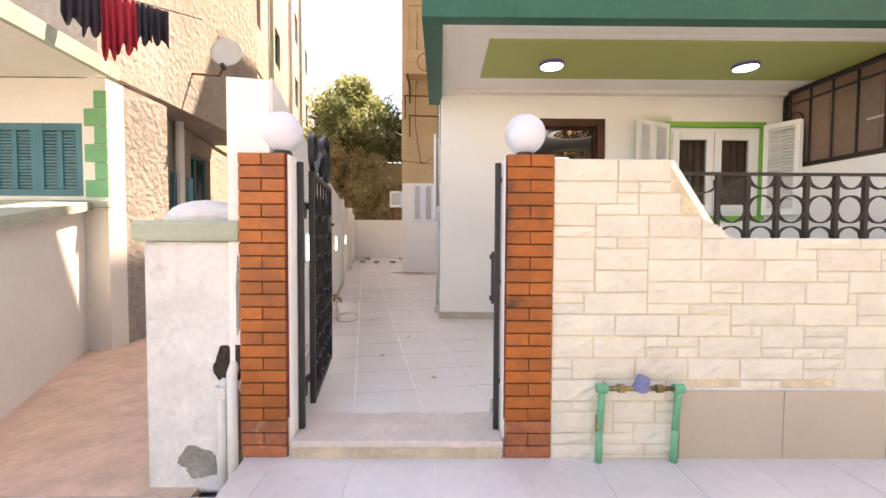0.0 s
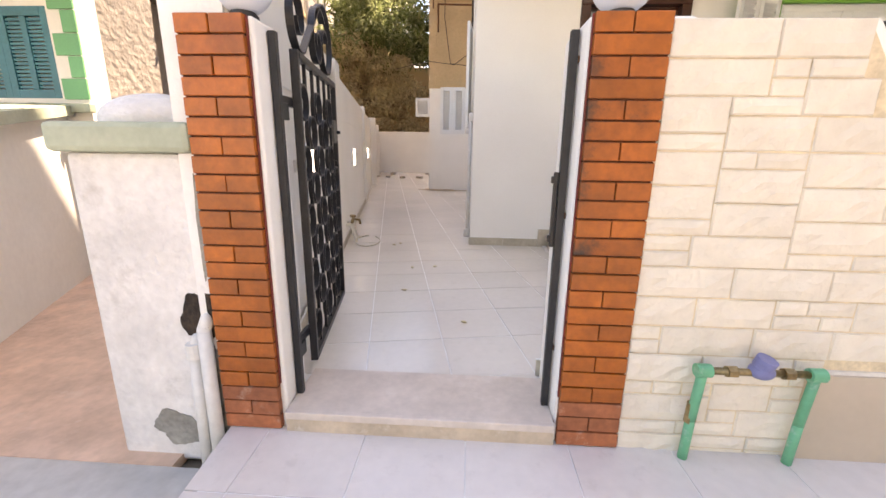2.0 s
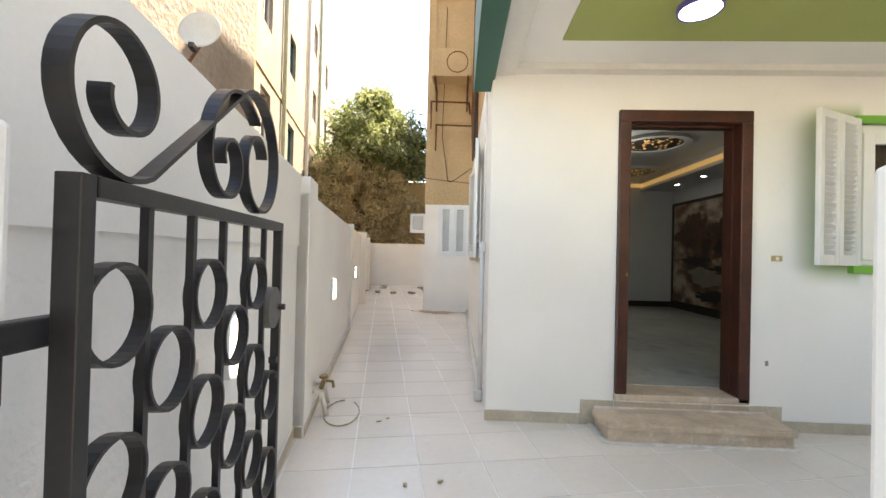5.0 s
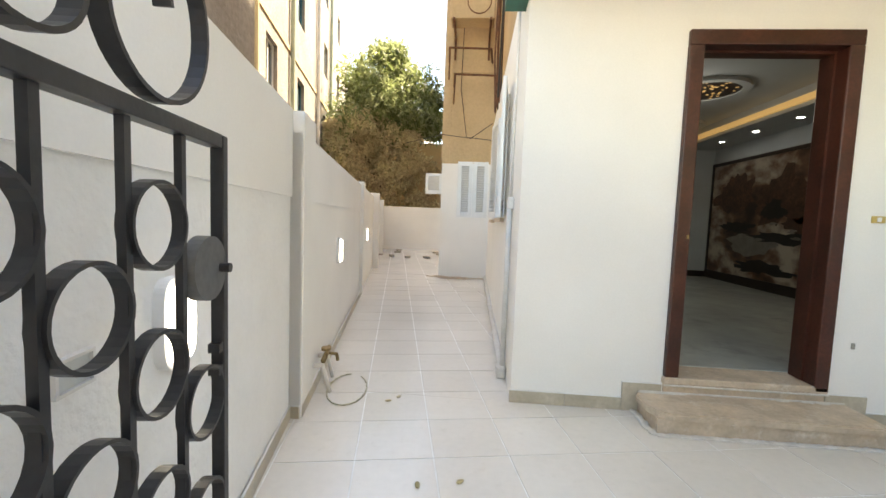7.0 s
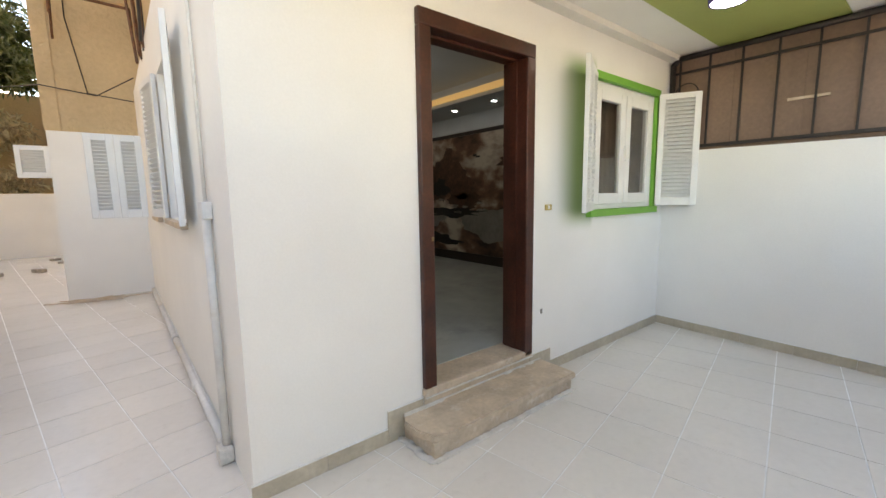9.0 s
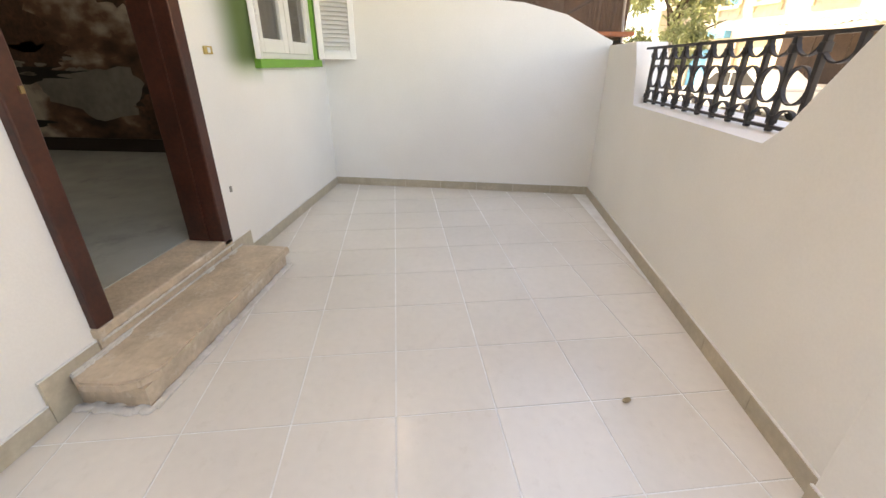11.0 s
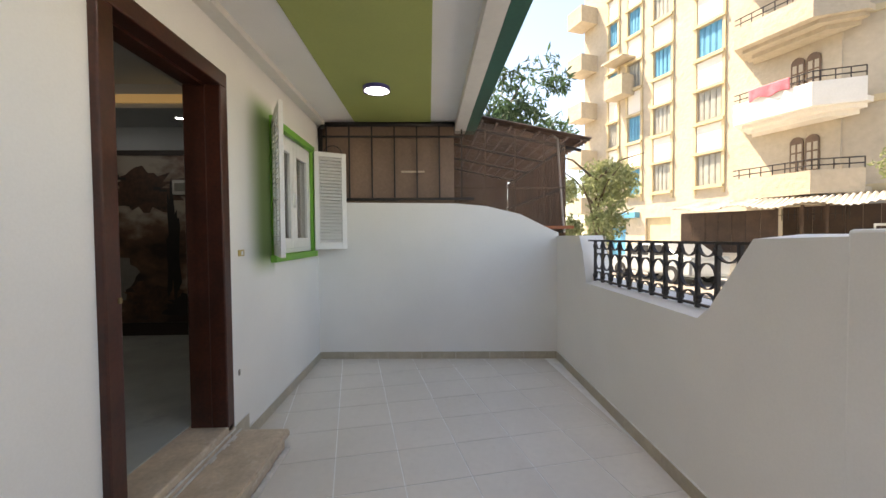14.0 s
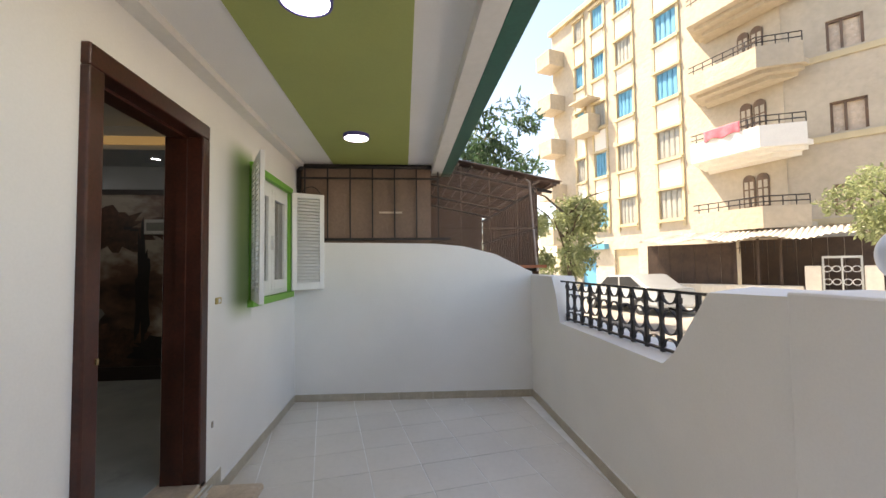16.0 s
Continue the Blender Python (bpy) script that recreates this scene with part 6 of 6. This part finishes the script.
def rock(w, h, seed):
    """A rough-faced stone with chamfered rim."""
    q = random.Random(seed)
    b = bmesh.new()
    g_, c_ = 0.0011, 0.006
    rim = [b.verts.new((x, -0.0125, z)) for x, z in ((g_, g_), (w - g_, g_), (w - g_, h - g_), (g_, h - g_))]
    nx2, nz2 = max(2, int(w / 0.045)), max(2, int(h / 0.03))
    top = [[b.verts.new((c_ + (w - 2 * c_) * i / nx2, -0.018 - q.uniform(0, 0.011) * (0.3 if i in (0, nx2) or j in (0, nz2) else 1), c_ + (h - 2 * c_) * j / nz2)) for i in range(nx2 + 1)] for j in range(nz2 + 1)]
    for j in range(nz2):
        for i in range(nx2):
            b.faces.new((top[j][i], top[j][i + 1], top[j + 1][i + 1], top[j + 1][i]))
    edges = ([top[0][i] for i in range(nx2 + 1)], [top[j][nx2] for j in range(nz2 + 1)], [top[nz2][i] for i in range(nx2, -1, -1)], [top[j][0] for j in range(nz2, -1, -1)])
    for k, e in enumerate(edges):
        b.faces.new([rim[(k + 1) % 4], rim[k]] + e)
    bmesh.ops.triangulate(b, faces=[f for f in b.faces if len(f.verts) > 4])
    return mesh_of("stone", b, STONE)


rocks = {}
for j in range(NZC):
    i = 0
    while i < NXC:
        if used[i][j]:
            i += 1
            continue
        tall_ok = j + 1 < NZC and rs.random() < 0.62
        w = rs.choice((4, 5, 5, 6)) if tall_ok else rs.choice((2, 3, 4, 4))
        run = 0
        while run < w and i + run < NXC and not used[i + run][j] and not (tall_ok and used[i + run][j + 1]):
            run += 1
        if run == 0:
            tall_ok, run = False, 0
            while run < w and i + run < NXC and not used[i + run][j]:
                run += 1
        if -0.115 + CH * j < 0.26 and 1.51 + CU * i < 2.165 < 1.51 + CU * (i + run):
            run = max(1, int((2.165 - 1.51) / CU - i))
        if tall_ok and run < 4:
            tall_ok = False
        hh = 2 if tall_ok else 1
        x, z = 1.51 + CU * i, -0.115 + CH * j
        fits = z + CH * hh <= min(stone_top(x + 0.01), stone_top(x + CU * run - 0.01)) + 0.012
        if not fits and hh == 2:
            hh = 1
            fits = z + CH <= min(stone_top(x + 0.01), stone_top(x + CU * run - 0.01)) + 0.012
        low = x + CU * run > 2.17 and z + CH * hh * 0.5 < 0.28
        for a in range(run):
            for c in range(hh):
                used[i + a][j + c] = True
        if fits and not low:
            key = (run, hh, rs.randrange(4))
            if key not in rocks:
                rocks[key] = rock(CU * run, CH * hh, hash(key) % 1000)
            o = new("stone", rocks[key])
            o.parent = clad
            o.location = (x, rs.uniform(-0.003, 0.003), z)
        elif not low and 2.0 < x + CU * run and x < 2.5:
            cut = [(x + 0.0014, z + 0.0014), (x + CU * run - 0.0014, z + 0.0014), (x + CU * run - 0.0014, z + CH * hh - 0.0014), (x + 0.0014, z + CH * hh - 0.0014)]
            for a, b in (((2.355, 1.125), (2.127, 1.453)), ((2.2, 1.455), (1.9, 1.455)), ((2.55, 1.053), (2.34, 1.127))):
                cut = clip(cut, a, b) if len(cut) > 2 else cut
            if len(cut) > 2 and area(cut) > 0.0004:
                part("stone", prism(bmesh.new(), cut, 0.012, pose(0, -0.021, 0)), STONE, clad)
        i += run
    
bt = thing("wall_tiling", pose(0, YF, 0), "smooth beige tiles at the foot of the street wall", "tiling", "", "structure")
for i in range(7):
    x = 2.17 + 0.535 * i
    part("tile", boxes((x, -0.034, -0.10, x + 0.531, -0.012, 0.282), bev=0.002), BEIGE_TILE, bt)
part("mortar", boxes((2.16, -0.024, 0.282, 5.9, -0.009, 0.296)), MORTAR, bt)

# ---- paving and floor tiles ----
def slab(bm, poly, z0, z1):
    a = [bm.verts.new((x, y, z0)) for x, y in poly]
    b = [bm.verts.new((x, y, z1)) for x, y in poly]
    bm.faces.new(b)
    for i in range(len(poly)):
        bm.faces.new((a[i], a[(i + 1) % len(poly)], b[(i + 1) % len(poly)], b[i]))


def lay(name_parent, regions, origin, turn, size, gap, z, th, material, near, ext=40):
    """Lay square tiles over convex regions; near(x, y) tells which become pieces of their own."""
    rest = bmesh.new()
    c, s = math.cos(radians(turn)), math.sin(radians(turn))
    whole = bmesh.new()
    hs = (size - gap) / 2
    slab(whole, [(-hs, -hs), (hs, -hs), (hs, hs), (-hs, hs)], -th, 0.0)
    me = mesh_of("tile", whole, material)
    q = random.Random(77)
    for i in range(-ext, ext):
        for j in range(-ext, ext):
            lx, ly = (i + 0.5) * size, (j + 0.5) * size
            cx, cy = origin[0] + lx * c - ly * s, origin[1] + lx * s + ly * c
            sq = [(cx + a * c - b * s, cy + a * s + b * c) for a, b in ((-hs, -hs), (hs, -hs), (hs, hs), (-hs, hs))]
            for reg in regions:
                p = sq
                for a, b in zip(reg, reg[1:] + reg[:1]):
                    p = clip(p, a, b)
                    if len(p) < 3:
                        break
                if len(p) < 3 or area(p) < 0.0015:
                    continue
                dz = q.uniform(-0.0008, 0.0008)
                if near(cx, cy):
                    if area(p) > 0.999 * (2 * hs) ** 2:
                        o = new("tile", me)
                        o.matrix_world = pose(cx, cy, z + dz, 0, 0, turn)
                    else:
                        b_ = bmesh.new()
                        slab(b_, p, z - th, z + dz)
                        o = new("tile", mesh_of("tile", b_, material))
                    o.parent = name_parent
                else:
                    slab(rest, p, z - th, z + dz)
    if len(rest.verts):
        tagged(part("far_tiles", rest, material, name_parent), kind="stuff")
    else:
        rest.free()


bed = bmesh.new()
for poly in ([(0.02, 2.44), (5.34, 2.44), (5.19, YV + 0.1), (-0.52, YV + 0.1), (-0.62, 5.10)], [(-0.54, YV + 0.1), (XV + 0.05, YV + 0.1), (XV + 0.05, 11.55), (-1.70, 11.55)], [(-1.70, 11.55), (0.0, 11.55), (0.0, 18.55), (-3.0, 18.55)]):
    slab(bed, poly, -0.25, -0.0025)
fixed("floor", bed, GROUT, "white grout bed under the terrace tiles", "floor")
ft = thing("floor_tiles", pose(0, 0, 0), "pale grey porcelain floor tiles with white joints", "floor", "", "structure")
R1 = [(0.02, 2.60), (1.60, 2.66), (5.33, 2.55), (5.18, YV), (-0.50, YV), (-0.60, 5.10)]
R2 = [(-0.50, YV), (XV, YV), (XV, 11.5), (-1.62, 11.5)]
R3 = [(-1.62, 11.5), (-0.1, 11.5), (-0.1, 18.5), (-2.93, 18.5)]
lay(ft, [R1, R2, R3], (3.12, 3.98), LEAN, 0.41, 0.0075, 0.0, 0.007, FLOOR_TILE, lambda x, y: y < 10.2, 45)
pt = thing("pavement_tiles", pose(0, 0, 0), "pale square paving tiles before the gate", "paving", "", "structure")
RP = [(0.16, -0.45), (9, -0.45), (9, 2.40), (-0.05, 2.40)]
lay(pt, [RP], (0.92, 2.07), 0.0, 0.40, 0.006, STREET, 0.011, STREET_TILE, lambda x, y: x < 5, 24)
